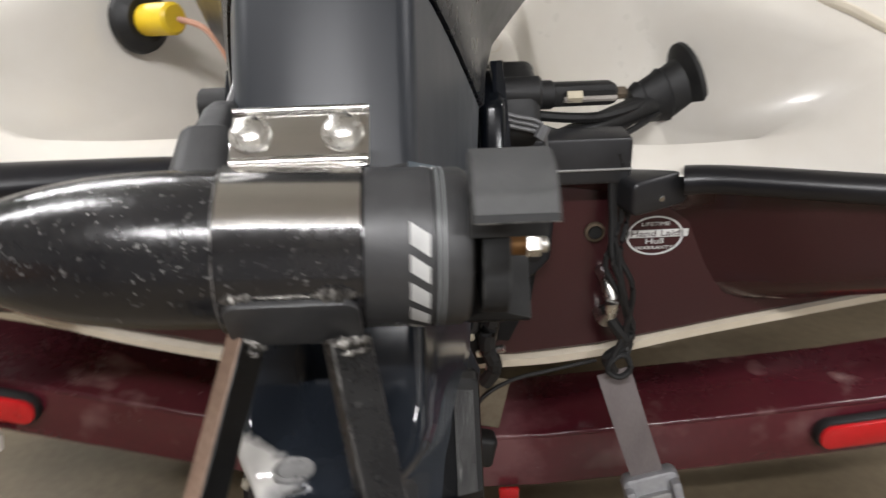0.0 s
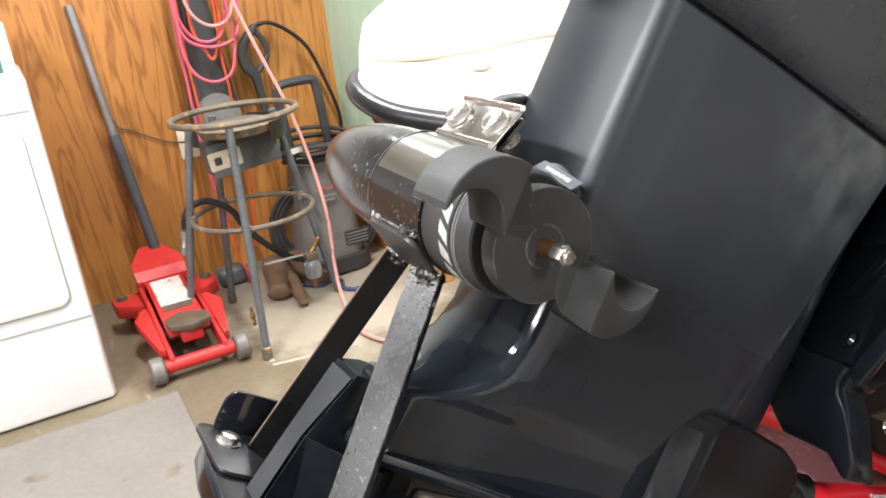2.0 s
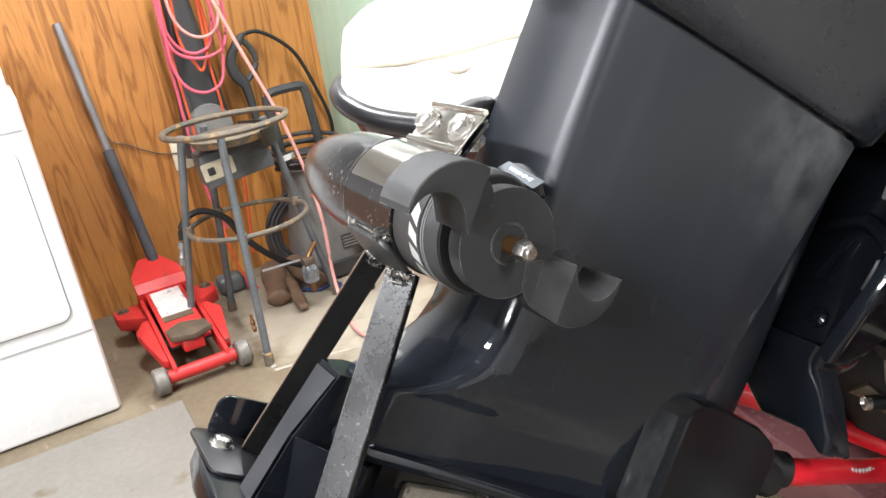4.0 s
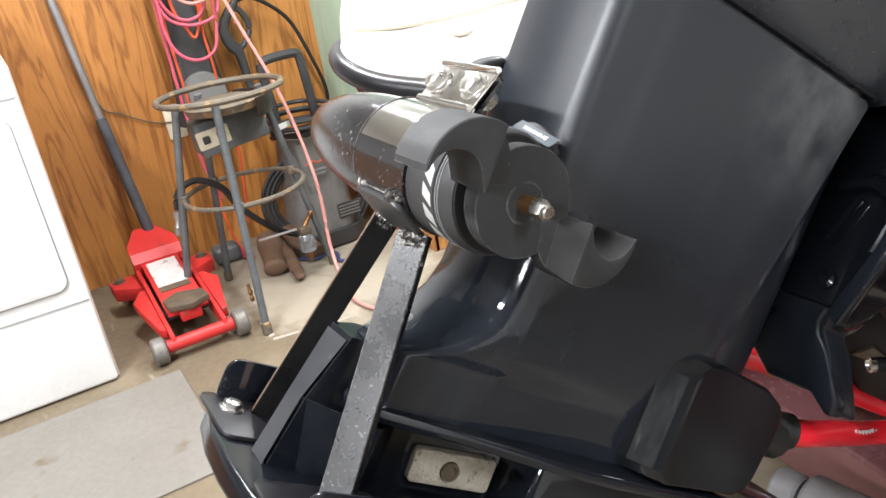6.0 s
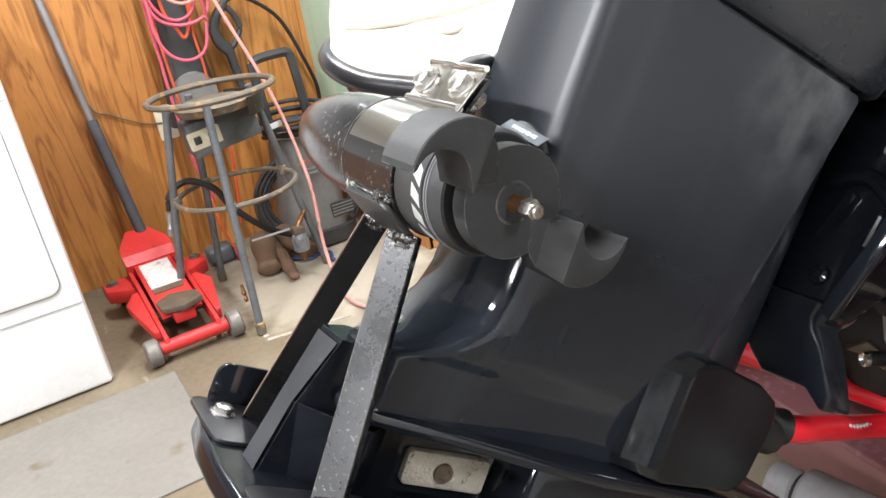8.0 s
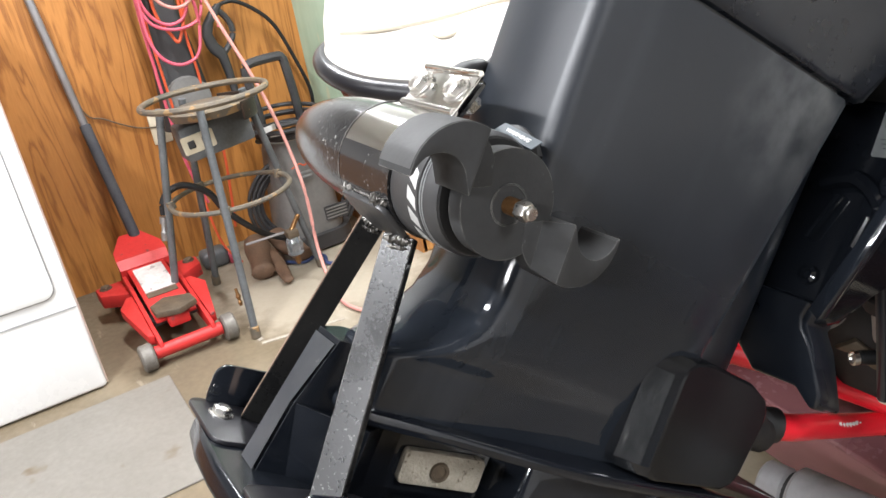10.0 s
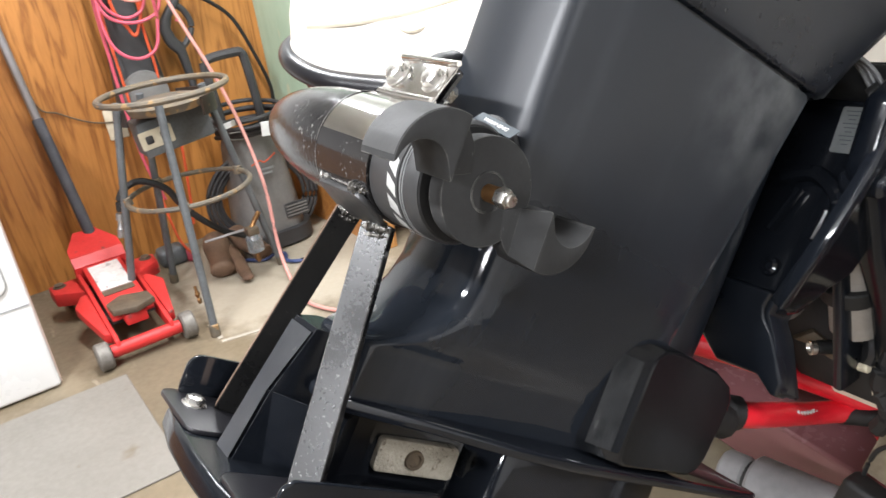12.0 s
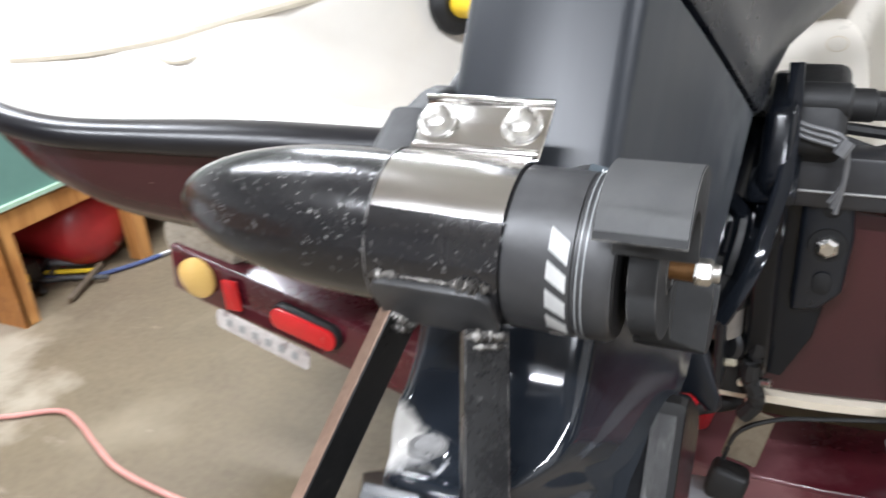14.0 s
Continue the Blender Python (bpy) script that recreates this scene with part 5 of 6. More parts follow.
for rx, ry, rr in ((0.012, 0.895, 0.028), (-0.083, 0.88, 0.034), (-0.178, 0.895, 0.028)):
    ram = part("tilt_ram", rod((rx, ry + 0.010, 0.665), (rx, ry - 0.02, 0.85), rr, 24, 0.003), "ram_grey", boat, "grey-brown trim ram")
    part("ram_gland", rod((rx, ry - 0.006, 0.715), (rx, ry - 0.009, 0.735), rr + 0.004, 24, 0.002), "rubber", ram)

# lock lever, worn gold bracket and small wired fittings between the brackets
lever = part("lock_lever", rod((-0.0137, 0.868, 0.6455), (0.030, 0.925, 0.640), 0.0085, 14, 0.002), "rubber", boat, "black lock lever with a bright socket end")
part("socket_end", lathe([(0, 0.0085), (-0.006, 0.0085), (-0.007, 0.0065), (-0.003, 0.0045), (-0.003, 0.0005)], 18), "zincbolt", lever, m=facing((-0.0143, 0.867, 0.6456), (0.45, 0.87, -0.09)))
part("lever_boss", rod((0.018, 0.905, 0.645), (0.046, 0.945, 0.640), 0.026, 18, 0.005), "end_grey", boat, "dark grey lever boss")
gold = [(0.0, 0.028), (0.022, 0.010), (0.052, -0.006), (0.082, -0.016), (0.088, -0.028), (0.05, -0.022), (0.02, -0.008), (0.0, 0.008), (-0.022, 0.016)]
part("lower_bracket", prism(gold, 0.010, 0.002, 2, axis="Y"), "bronze", boat, "tarnished bronze lower bracket", m=pose(-0.030, 0.885, 0.628, 0, 4, 42))
part("ram_label", arc_shell(-0.017, 0.017, 0.0284, 0.0288, 200, 262, 10), "decal_grey", boat, "pale label on the trim ram", m=Matrix.Translation((0.012, 0.888, 0.742)) @ pose(0, 0, 0, 8, 90, 0))
for px, py, pz in ((0.040, 0.905, 0.590), (0.062, 0.898, 0.600), (0.052, 0.900, 0.570), (0.020, 0.900, 0.620)):
    part("wiring_clip", rod((px, py, pz), (px + 0.016, py - 0.004, pz + 0.004), 0.0055, 10, 0.0015), "ivory" if px < 0.05 else "zincbolt", boat)
part("harness", hose([(0.055, 0.90, 0.72), (0.060, 0.895, 0.66), (0.052, 0.893, 0.615), (0.064, 0.895, 0.575), (0.050, 0.90, 0.545)], 0.011, 6), "rubber", boat)

# yellow plug with its wire
plug = part("wire_plug", rod((0, 0, 0), (0.055, -0.035, 0.006), 0.021, 16, 0.004), "yellow", boat, "yellow cable plug", m=pose(-0.385, 1.06, 1.03))
part("plug_boot", lathe([(0, 0.045), (0.008, 0.043), (0.02, 0.03)], 24), "rubber", plug, m=facing((-0.006, 0.006, 0), (0.8, -0.55, 0.1)))
part("wire", hose([(0.05, -0.03, 0.006), (0.09, -0.03, -0.01), (0.12, -0.04, -0.06), (0.13, -0.06, -0.12)], 0.004, 8), "wire_peach", plug)

# black cable boot behind the clamp, with a step half way and a pale lead
def boot_ring(y, z, w, h):
    return [(-0.1500 + a, y, z + b) for a, b in rounded(w, h, 0.30 * min(w, h), 4)]


arm = part("cable_boot", loft([boot_ring(0.424, 1.0170, 0.048, 0.046), boot_ring(0.428, 1.0185, 0.046, 0.046), boot_ring(0.456, 1.0380, 0.037, 0.044), boot_ring(0.460, 1.0390, 0.034, 0.040), boot_ring(0.461, 1.0390, 0.026, 0.036),
                               boot_ring(0.490, 1.0460, 0.023, 0.033), boot_ring(0.505, 1.0480, 0.020, 0.028), boot_ring(0.510, 1.0485, 0.013, 0.020)]), "rubber", boat, "black rubber cable boot behind the clamp", sharp=40)
part("lead", hose([(-0.150, 0.505, 1.050), (-0.147, 0.525, 1.062), (-0.150, 0.560, 1.062), (-0.160, 0.62, 1.03), (-0.165, 0.72, 0.95), (-0.165, 0.82, 0.90)], 0.0032, 8), "wire_grey", arm, "pale grey lead")
# a bracket strap carries the boot from the transom
part("boot_bracket", sweep([(-0.160, 0.915, 0.86), (-0.160, 0.74, 0.885), (-0.156, 0.56, 0.960), (-0.150, 0.445, 1.004)], rounded(0.020, 0.006, 0.002, 2), 6), "rubber", arm)

# ---- trailer ----
trailer = thing("boat_trailer", pose(0, 0, 0), "maroon steel boat trailer with red lamps", "trailer")


def beam(points, h, d, name, material="trailer_red"):
    return part(name, sweep(points, rounded(d, h, min(0.007, 0.45 * min(d, h)), 3), smooth=False), material, trailer, sharp=60)


beam([(-1.12, 1.14, 0.475), (-1.03, 1.125, 0.46), (-0.785, 1.115, 0.405), (-0.30, 1.07, 0.305), (0.0, 1.06, 0.272), (0.16, 1.06, 0.272), (0.45, 1.07, 0.285), (0.72, 1.09, 0.292), (1.05, 1.12, 0.31)], 0.11, 0.03, "rear_cross_member")
beam([(-1.10, 1.20, 0.528), (-0.785, 1.185, 0.458), (-0.30, 1.14, 0.358), (0.0, 1.13, 0.325), (0.16, 1.13, 0.325), (0.45, 1.14, 0.338), (0.72, 1.16, 0.345), (1.05, 1.19, 0.363)], 0.012, 0.17, "top_flange", "trailer_dusty")
beam([(-0.9, 1.36, 0.52), (0.85, 1.36, 0.43)], 0.08, 0.06, "bunk_member")
for sx in (-0.75, 0.67):
    part("side_rail", box(0.075, 2.8, 0.12, (sx, 2.90, 0.42), 0.006), "trailer_red", trailer)
part("reflector", box(0.035, 0.01, 0.022, (0.10, 1.035, 0.215), 0.004), "lens_red", trailer, "small red reflector")
part("bunk_post", box(0.05, 0.05, 0.16, (0.24, 1.16, 0.50), 0.005), "trailer_red", trailer)


def tail_lamp(c, yaw):
    lamp = part("tail_lamp", prism(rounded(0.166, 0.056, 0.027, 8), 0.022, 0.006, axis="Y"), "rubber", trailer, "red oval tail lamp in a rubber ring", m=pose(*c, 0, -3 if c[0] > 0 else 12, yaw))
    part("lens", prism(rounded(0.156, 0.047, 0.021, 8), 0.010, 0.004, axis="Y"), "lens_red", lamp, m=pose(0, -0.013, 0))


tail_lamp((0.712, 1.062, 0.300), 4)
tail_lamp((-0.765, 1.088, 0.415), -4)
part("marker_square", box(0.04, 0.008, 0.07, (-0.947, 1.095, 0.449), 0.004), "lens_red", trailer, "red marker lamp")
part("marker_amber", lathe([(0, 0.045), (-0.01, 0.045), (-0.018, 0.03)], 24, "Y"), "lens_amber", trailer, "amber marker lamp", m=pose(-1.035, 1.105, 0.474))
lp = part("number_plate", prism(rounded(0.24, 0.045, 0.01), 0.003, axis="Y"), "paper", trailer, "white number plate with plain bars", m=pose(-0.88, 1.085, 0.365, 0, 13, -4))
for k in range(6):
    part("plate_bar", box(0.014, 0.001, 0.018, (-0.085 + 0.034 * k, -0.0022, 0)), "line_grey", lp)
part("fender_end", lathe([(0, 0.09), (0.02, 0.1), (0.2, 0.1)], 24, "Y"), "anode", trailer, m=pose(-1.04, 1.13, 0.54))
roller = part("keel_roller", rod((-0.125, 0.912, 0.352), (0.03, 0.935, 0.352), 0.040, 24, 0.006), "pvc_grey", trailer, "grey keel roller")
part("roller_end", rod((-0.170, 0.905, 0.352), (-0.132, 0.911, 0.352), 0.031, 24, 0.004), "pvc_grey", roller)
part("roller_groove", rod((-0.134, 0.910, 0.352), (-0.123, 0.912, 0.352), 0.027, 20), "rubber", roller)
# red support bar under the leg
support = thing("motor_support_bar", pose(0, 0, 0), "red tubular motor support bar", "support bar")
part("tube", hose([(-0.034, 0.705, 0.631), (-0.017, 0.745, 0.611), (-0.030, 0.82, 0.566), (-0.041, 0.906, 0.517), (-0.022, 0.96, 0.502), (0.02, 0.985, 0.505)], 0.0152, 8, n=16), "bar_red", support, "red bent tube")
part("far_arm", hose([(-0.20, 0.74, 0.66), (-0.12, 0.85, 0.60), (-0.04, 0.95, 0.535), (0.02, 0.985, 0.51)], 0.0145, 8, n=16), "bar_red", support)
part("stem", rod((0.0, 0.985, 0.50), (-0.02, 1.09, 0.38), 0.016, 16), "bar_red", support)
part("end_cap", rod((-0.045, 0.690, 0.637), (-0.020, 0.738, 0.615), 0.0195, 16, 0.004), "rubber", support)
part("yoke_pin", rod((-0.03, 0.955, 0.495), (0.045, 0.975, 0.515), 0.012, 14, 0.003), "rubber", support)
for k in range(8):
    part("print_bar", box(0.002, 0.0065, 0.010 if k in (0, 5) else 0.007, (-0.0225 - 0.0012 * k, 0.852 + 0.0085 * k, 0.5527 - 0.0046 * k)), "decal_white", support)

# ratchet strap from the stern eye to the trailer
strap = thing("ratchet_strap", pose(0, 0, 0), "grey webbing tie-down strap with a cast ratchet", "tie-down strap")
part("webbing", sweep([(0.235, 0.915, 0.545), (0.262, 0.90, 0.46), (0.292, 0.895, 0.37)], [(-0.024, -0.0012), (0.024, -0.0012), (0.024, 0.0012), (-0.024, 0.0012)], 6, up=(0, -1, 0)), "webbing", strap)
rat = part("ratchet", prism(rounded(0.085, 0.10, 0.012), 0.03, 0.006, axis="Y"), "cast_grey", strap, "grey cast ratchet buckle", m=pose(0.305, 0.888, 0.325, -12, -14, 0))
part("pawl", prism(rounded(0.05, 0.03, 0.006), 0.012, 0.003, axis="Y"), "bare_alu", rat, m=pose(0, -0.02, 0.008))
for sx in (-0.034, 0.034):
    part("side_lug", box(0.014, 0.04, 0.09, (sx, -0.012, -0.006), 0.004), "cast_grey", rat)
part("hook", hose([(0.235, 0.915, 0.545), (0.222, 0.905, 0.575), (0.245, 0.90, 0.60), (0.225, 0.90, 0.635), (0.215, 0.905, 0.66)], 0.008, 6), "rubber", strap)
rng = random.Random(3)
for k in range(5):
    ends = [(0.215, 0.905, 0.87), (0.226, 0.905, 0.80), (0.222, 0.90, 0.73), (0.236, 0.895, 0.68), (0.246, 0.90, 0.62), (0.238, 0.895, 0.585)]
    sway = [(x + rng.uniform(-0.012, 0.012), y + rng.uniform(-0.004, 0.004), z + rng.uniform(-0.008, 0.008)) for x, y, z in ends]
    part("spare_cord", hose(sway, 0.0038, 6), "rubber", strap)
part("cord_loop", hose([(0.238, 0.895, 0.585), (0.224, 0.893, 0.575), (0.222, 0.892, 0.560), (0.238, 0.89, 0.552), (0.252, 0.892, 0.562), (0.248, 0.895, 0.58)], 0.0045, 6, True), "rubber", strap)

# ---- along the west wall ----
dry = thing("clothes_dryer", pose(-2.0, 0.16, 0.0), "white enamel clothes dryer with one side coloured for shade", "dryer")
part("cabinet", box(0.70, 0.69, 0.985, (-0.352, -0.346, 0.4975), 0.012, 3), "appliance", dry)
part("side_panel", box(0.68, 0.004, 0.97, (-0.36, 0.0015, 0.495)), "appliance_shade", dry, "side panel, coloured beige for its shade")
part("door", prism(rounded(0.52, 0.52, 0.035), 0.018, 0.006, 2), "appliance", dry, m=pose(0.004, -0.305, 0.60))
part("door_gap", prism(rounded(0.528, 0.528, 0.039), 0.004), "line_grey", dry, m=pose(0.0008, -0.305, 0.60))
part("toe_line", box(0.003, 0.68, 0.004, (0.0, -0.345, 0.29)), "line_grey", dry)
part("top_line", box(0.003, 0.68, 0.004, (0.0, -0.345, 0.905)), "line_grey", dry)
part("console", prism([(-0.69, 0.985), (-0.55, 0.985), (-0.62, 1.13), (-0.69, 1.13)], 0.68, 0.01, axis="Y"), "appliance", dry, m=pose(0, -0.346, 0))

structure("mat", box(0.60, 1.3, 0.006, (-1.61, 0.33 - 0.65, 0.003), 0.002, 1), "mat_grey", "thin grey floor sheet", None)

# floor jack
jack = thing("floor_jack", pose(-2.0, 0.43, 0.0, 0, 0, 0), "red trolley floor jack with a grey lifting saddle", "floor jack")
for sgn in (1, -1):
    part("side_frame", prism([(0.02, 0.045), (0.01, 0.085), (-0.35, 0.145), (-0.52, 0.155), (-0.60, 0.10), (-0.58, 0.06), (-0.25, 0.05)], 0.014, 0.003, axis="Y"), "jack_red", jack, m=pose(0, sgn * 0.085, 0))
    wing = [(-0.03, sgn * 0.094), (-0.04, sgn * 0.112), (-0.27, sgn * 0.150), (-0.34, sgn * 0.115), (-0.34, sgn * 0.094)]
    part("side_wing", prism(wing, 0.036, 0.004, axis="Z"), "jack_red", jack, m=pose(0, 0, 0.075, 0, 7, 0))
    ear = [(-0.40, sgn * 0.09), (-0.47, sgn * 0.185), (-0.56, sgn * 0.19), (-0.57, sgn * 0.09)]
    part("rear_ear", prism(ear, 0.05, 0.005, axis="Z"), "jack_red", jack, m=pose(0, 0, 0.095))
    part("ear_bolt", hexbolt(0.016, 0.012), "bronze", jack, m=pose(-0.53, sgn * 0.155, 0.12))
part("cover_plate", prism([(-0.10, 0.100), (-0.10, 0.110), (-0.50, 0.172), (-0.50, 0.160)], 0.135, 0.002, axis="Y"), "jack_red", jack)
part("slot_floor", box(0.38, 0.15, 0.02, (-0.33, 0, 0.085)), "washer_dark", jack)
part("label_plate", prism([(-0.29, 0.1405), (-0.29, 0.1435), (-0.48, 0.1722), (-0.48, 0.169)], 0.105, axis="Y"), "paper", jack, "worn paper label")
part("label_stripe", prism([(-0.252, 0.1345), (-0.252, 0.1375), (-0.284, 0.1424), (-0.284, 0.1395)], 0.105, axis="Y"), "bronze", jack)
hood = [[(-0.50, -0.09, 0.10), (-0.50, 0.09, 0.10), (-0.50, 0.09, 0.175), (-0.50, -0.09, 0.175)], [(-0.53, -0.092, 0.10), (-0.53, 0.092, 0.10), (-0.53, 0.092, 0.205), (-0.53, -0.092, 0.205)],
        [(-0.585, -0.088, 0.09), (-0.585, 0.088, 0.09), (-0.585, 0.088, 0.222), (-0.585, -0.088, 0.222)], [(-0.70, -0.05, 0.09), (-0.70, 0.05, 0.09), (-0.70, 0.04, 0.245), (-0.70, -0.04, 0.245)]]
part("rear_hood", loft(hood), "jack_red", jack, sharp=15)
part("front_axle", rod((0.0, -0.11, 0.05), (0.0, 0.11, 0.05), 0.022, 14), "jack_red", jack)
part("lift_arm", prism([(-0.05, 0.09), (-0.05, 0.13), (-0.16, 0.13), (-0.3, 0.09)], 0.07, 0.006, axis="Y"), "jack_red", jack)
part("saddle", prism([(-0.072, -0.015), (-0.03, -0.07), (0.04, -0.066), (0.072, 0.005), (0.04, 0.07), (-0.03, 0.066)], 0.022, 0.004, axis="Z"), "bronze", jack, "grey serrated saddle", m=pose(-0.10, 0, 0.145))
for sy in (-0.135, 0.135):
    part("front_wheel", rod((0.0, sy - 0.022, 0.045), (0.0, sy + 0.022, 0.045), 0.045, 22, 0.006), "wheel_grey", jack, "grey steel wheel")
    part("rear_wheel", rod((-0.62, sy - 0.01, 0.04), (-0.62, sy + 0.01, 0.04), 0.04, 18, 0.005), "washer_dark", jack)
grip = part("handle", rod((-0.66, 0.02, 0.18), (-0.845, -0.01, 0.66), 0.021, 16), "foam_black", jack, "black foam grip handle")
part("handle_tube", rod((-0.843, -0.01, 0.655), (-0.865, -0.05, 1.15), 0.0155, 16), "pipe_grey", grip)

# stool frame
stool = thing("bar_stool", pose(-2.21, 0.74, 0.0), "bare steel bar stool frame, seat missing, with two rings", "stool")
part("top_ring", hose([(0.205 * math.cos(a), 0.205 * math.sin(a), 0.76) for a in [2 * math.pi * k / 14 for k in range(14)]], 0.011, 3, True), "stool_metal", stool)
part("foot_ring", hose([(0.205 * math.cos(a), 0.205 * math.sin(a), 0.42) for a in [2 * math.pi * k / 14 for k in range(14)]], 0.009, 3, True), "stool_metal", stool)
for a in (-22, 108, 196, 250):
    c, s = math.cos(radians(a)), math.sin(radians(a))
    part("leg", rod((0.15 * c, 0.15 * s, 0.745), (0.30 * c, 0.30 * s, 0.0), 0.013, 12), "stool_grey", stool)
for a in (-22, 108, 196, 250):
    c, s = math.cos(radians(a)), math.sin(radians(a))
    part("leg_clip", rod((0.205 * c, 0.205 * s, 0.405), (0.208 * c, 0.208 * s, 0.435), 0.017, 12, 0.002), "stool_metal", stool)
for a in (-22, 108, 196, 250):
    c, s_ = math.cos(radians(a)), math.sin(radians(a))
    part("foot_cap", rod((0.2955 * c, 0.2955 * s_, 0.042), (0.3005 * c, 0.3005 * s_, 0.0), 0.0165, 12, 0.003), "stool_metal", stool, "worn rubber foot cap")
part("brass_fitting", lathe([(0, 0.005), (0.012, 0.008), (0.02, 0.005), (0.032, 0.009), (0.045, 0.005), (0.06, 0.005)], 10), "brass", stool, "brass fitting tied to a leg", m=pose(0.245, -0.125, 0.115, 0, -12, 0))
part("seat_pan", arc_shell(-0.03, 0.03, 0.150, 0.158, -60, 60, 16), "rust_bar", stool, "rusty seat pan edge", m=pose(0, 0, 0.705) @ pose(0, 0, 0, 0, -90, 0))
part("swivel_plate", lathe([(0.70, 0.12), (0.725, 0.13), (0.735, 0.10)], 24), "stool_metal", stool)

# short hose with a crimped fitting, hung over the stool's ring
whip = thing("hose_whip", pose(0, 0, 0), "short black hose with a crimped steel end, hung on the stool", "hose")
part("hose_run", hose([(-2.35, 0.525, 0.375), (-2.35, 0.535, 0.42), (-2.35, 0.565, 0.45), (-2.34, 0.62, 0.458), (-2.33, 0.69, 0.41), (-2.33, 0.73, 0.33), (-2.35, 0.80, 0.24), (-2.40, 0.88, 0.16), (-2.42, 0.98, 0.10)], 0.012, 7), "rubber", whip)
part("fitting", lathe([(0, 0.011), (0.03, 0.013), (0.035, 0.010), (0.06, 0.010), (0.062, 0.015), (0.085, 0.015)], 12), "bare_alu", whip, "crimped steel hose end", m=pose(-2.35, 0.502, 0.285, -14, 0, 0))
lump = thing("small_case", pose(-2.70, 0.715, 0.0), "small grey tool case on the floor by the wall", "case")
part("case", box(0.09, 0.11, 0.075, (0, 0, 0.0375), 0.02, 3), "stool_grey", lump)
part("case_foot", box(0.03, 0.02, 0.05, (0.03, 0.06, 0.025), 0.004), "hose_pink", lump)

# pressure washer
pw = thing("pressure_washer", pose(-2.60, 1.11, 0.0, 0, 0, 0), "grey upright pressure washer with black hose", "pressure washer")
part("body", loft([[(x * s, y * s, z) for x, y in rounded(0.26, 0.25, 0.07)] for z, s in ((0.03, 1.0), (0.10, 1.04), (0.30, 0.90), (0.42, 0.80), (0.46, 0.72))]), "washer_grey", pw)
part("skirt", loft([[(x, y, z) for x, y in rounded(0.32, 0.31, 0.1)] for z in (0.01, 0.07)]), "washer_dark", pw)
part("handle", hose([(0.0, -0.085, 0.46), (0.0, -0.092, 0.62), (0.0, -0.10, 0.745), (0.0, -0.085, 0.768), (0.0, -0.04, 0.775), (0.0, 0.04, 0.775), (0.0, 0.055, 0.765), (0.0, 0.062, 0.74), (0.0, 0.072, 0.60), (0.0, 0.075, 0.46)], 0.018, 4), "washer_dark", pw)
part("rib_panel", prism(rounded(0.10, 0.06, 0.006), 0.004), "washer_dark", pw, m=pose(0.137, 0.085, 0.14, 0, -4))
for k in range(4):
    part("panel_slot", box(0.004, 0.09, 0.005, (0.1405, 0.085, 0.12 + 0.013 * k)), "washer_grey", pw)
rng = random.Random(8)
for k in range(6):
    r0, tz = rng.uniform(0.115, 0.15), rng.uniform(-0.02, 0.02)
    part("hose_coil", hose([(r0 * math.cos(a), r0 * math.sin(a) * rng.uniform(0.9, 1.05), 0.47 + 0.016 * k + tz * math.cos(a)) for a in [2 * math.pi * j / 12 for j in range(12)]], 0.009, 3, True), "washer_dark", pw)
for k in range(4):
    r0, c0 = 0.17 + 0.018 * k, rng.uniform(-0.02, 0.02)
    part("hose_coil", hose([(0.02 + 0.03 * math.cos(a) + c0, r0 * math.cos(a), 0.19 + r0 * math.sin(a) * 0.9) for a in [2 * math.pi * j / 14 for j in range(14)]], 0.0085, 3, True), "washer_dark", pw)
part("badge_line", hose([(0.128, -0.055, 0.36), (0.131, -0.02, 0.372), (0.131, 0.0, 0.362), (0.128, 0.05, 0.385)], 0.003, 5), "cord_orange", pw)
for k in range(2):
    part("badge_bar", box(0.003, 0.06 - 0.02 * k, 0.008, (0.133, 0.0, 0.335 - 0.018 * k)), "decal_grey", pw)
part("tag", box(0.004, 0.06, 0.022, (0.16, -0.04, 0.555), 0.001, 1), "decal_white", pw, "white paper tag", m=pose(0, 0, 0, 8, 0, 0))
part("tag", box(0.004, 0.055, 0.055, (0.165, -0.02, 0.495), 0.001, 1), "decal_white", pw, "white paper tag", m=pose(0, 0, 0, -6, 0, 0))

# spray gun hanging on the wall
gun = thing("spray_gun", pose(-2.80, 1.000, 0.880, 0, 0, 0), "black spray gun hung on the plywood wall", "spray gun")
def gun_ring(y, z, w, d):
    return [(a, y + b, z) for a, b in rounded(d, w, 0.45 * min(w, d), 4)]


part("grip", loft([gun_ring(0.030, 0.118, 0.030, 0.030), gun_ring(0.006, 0.090, 0.050, 0.036), gun_ring(-0.030, 0.050, 0.044, 0.036), gun_ring(-0.044, 0.010, 0.042, 0.036), gun_ring(-0.036, -0.030, 0.050, 0.036), gun_ring(-0.018, -0.060, 0.062, 0.036), gun_ring(-0.004, -0.090, 0.040, 0.034), gun_ring(0.004, -0.16, 0.034, 0.034), gun_ring(0.008, -0.25, 0.028, 0.030)]), "washer_dark", gun, sharp=50)
part("guard", hose([(0, 0.016, 0.098), (0, 0.046, 0.062), (0, 0.060, 0.020), (0, 0.054, -0.015), (0, 0.026, -0.052), (0, -0.002, -0.075)], 0.0125, 6), "washer_dark", gun)
part("trigger", hose([(0, 0.010, 0.066), (0, 0.014, 0.048), (0, 0.008, 0.030)], 0.0065, 5), "hose_pink", gun)
cable = thing("pressure_hose", pose(0, 0, 0), "thin black hose looped down the wall", "hose")
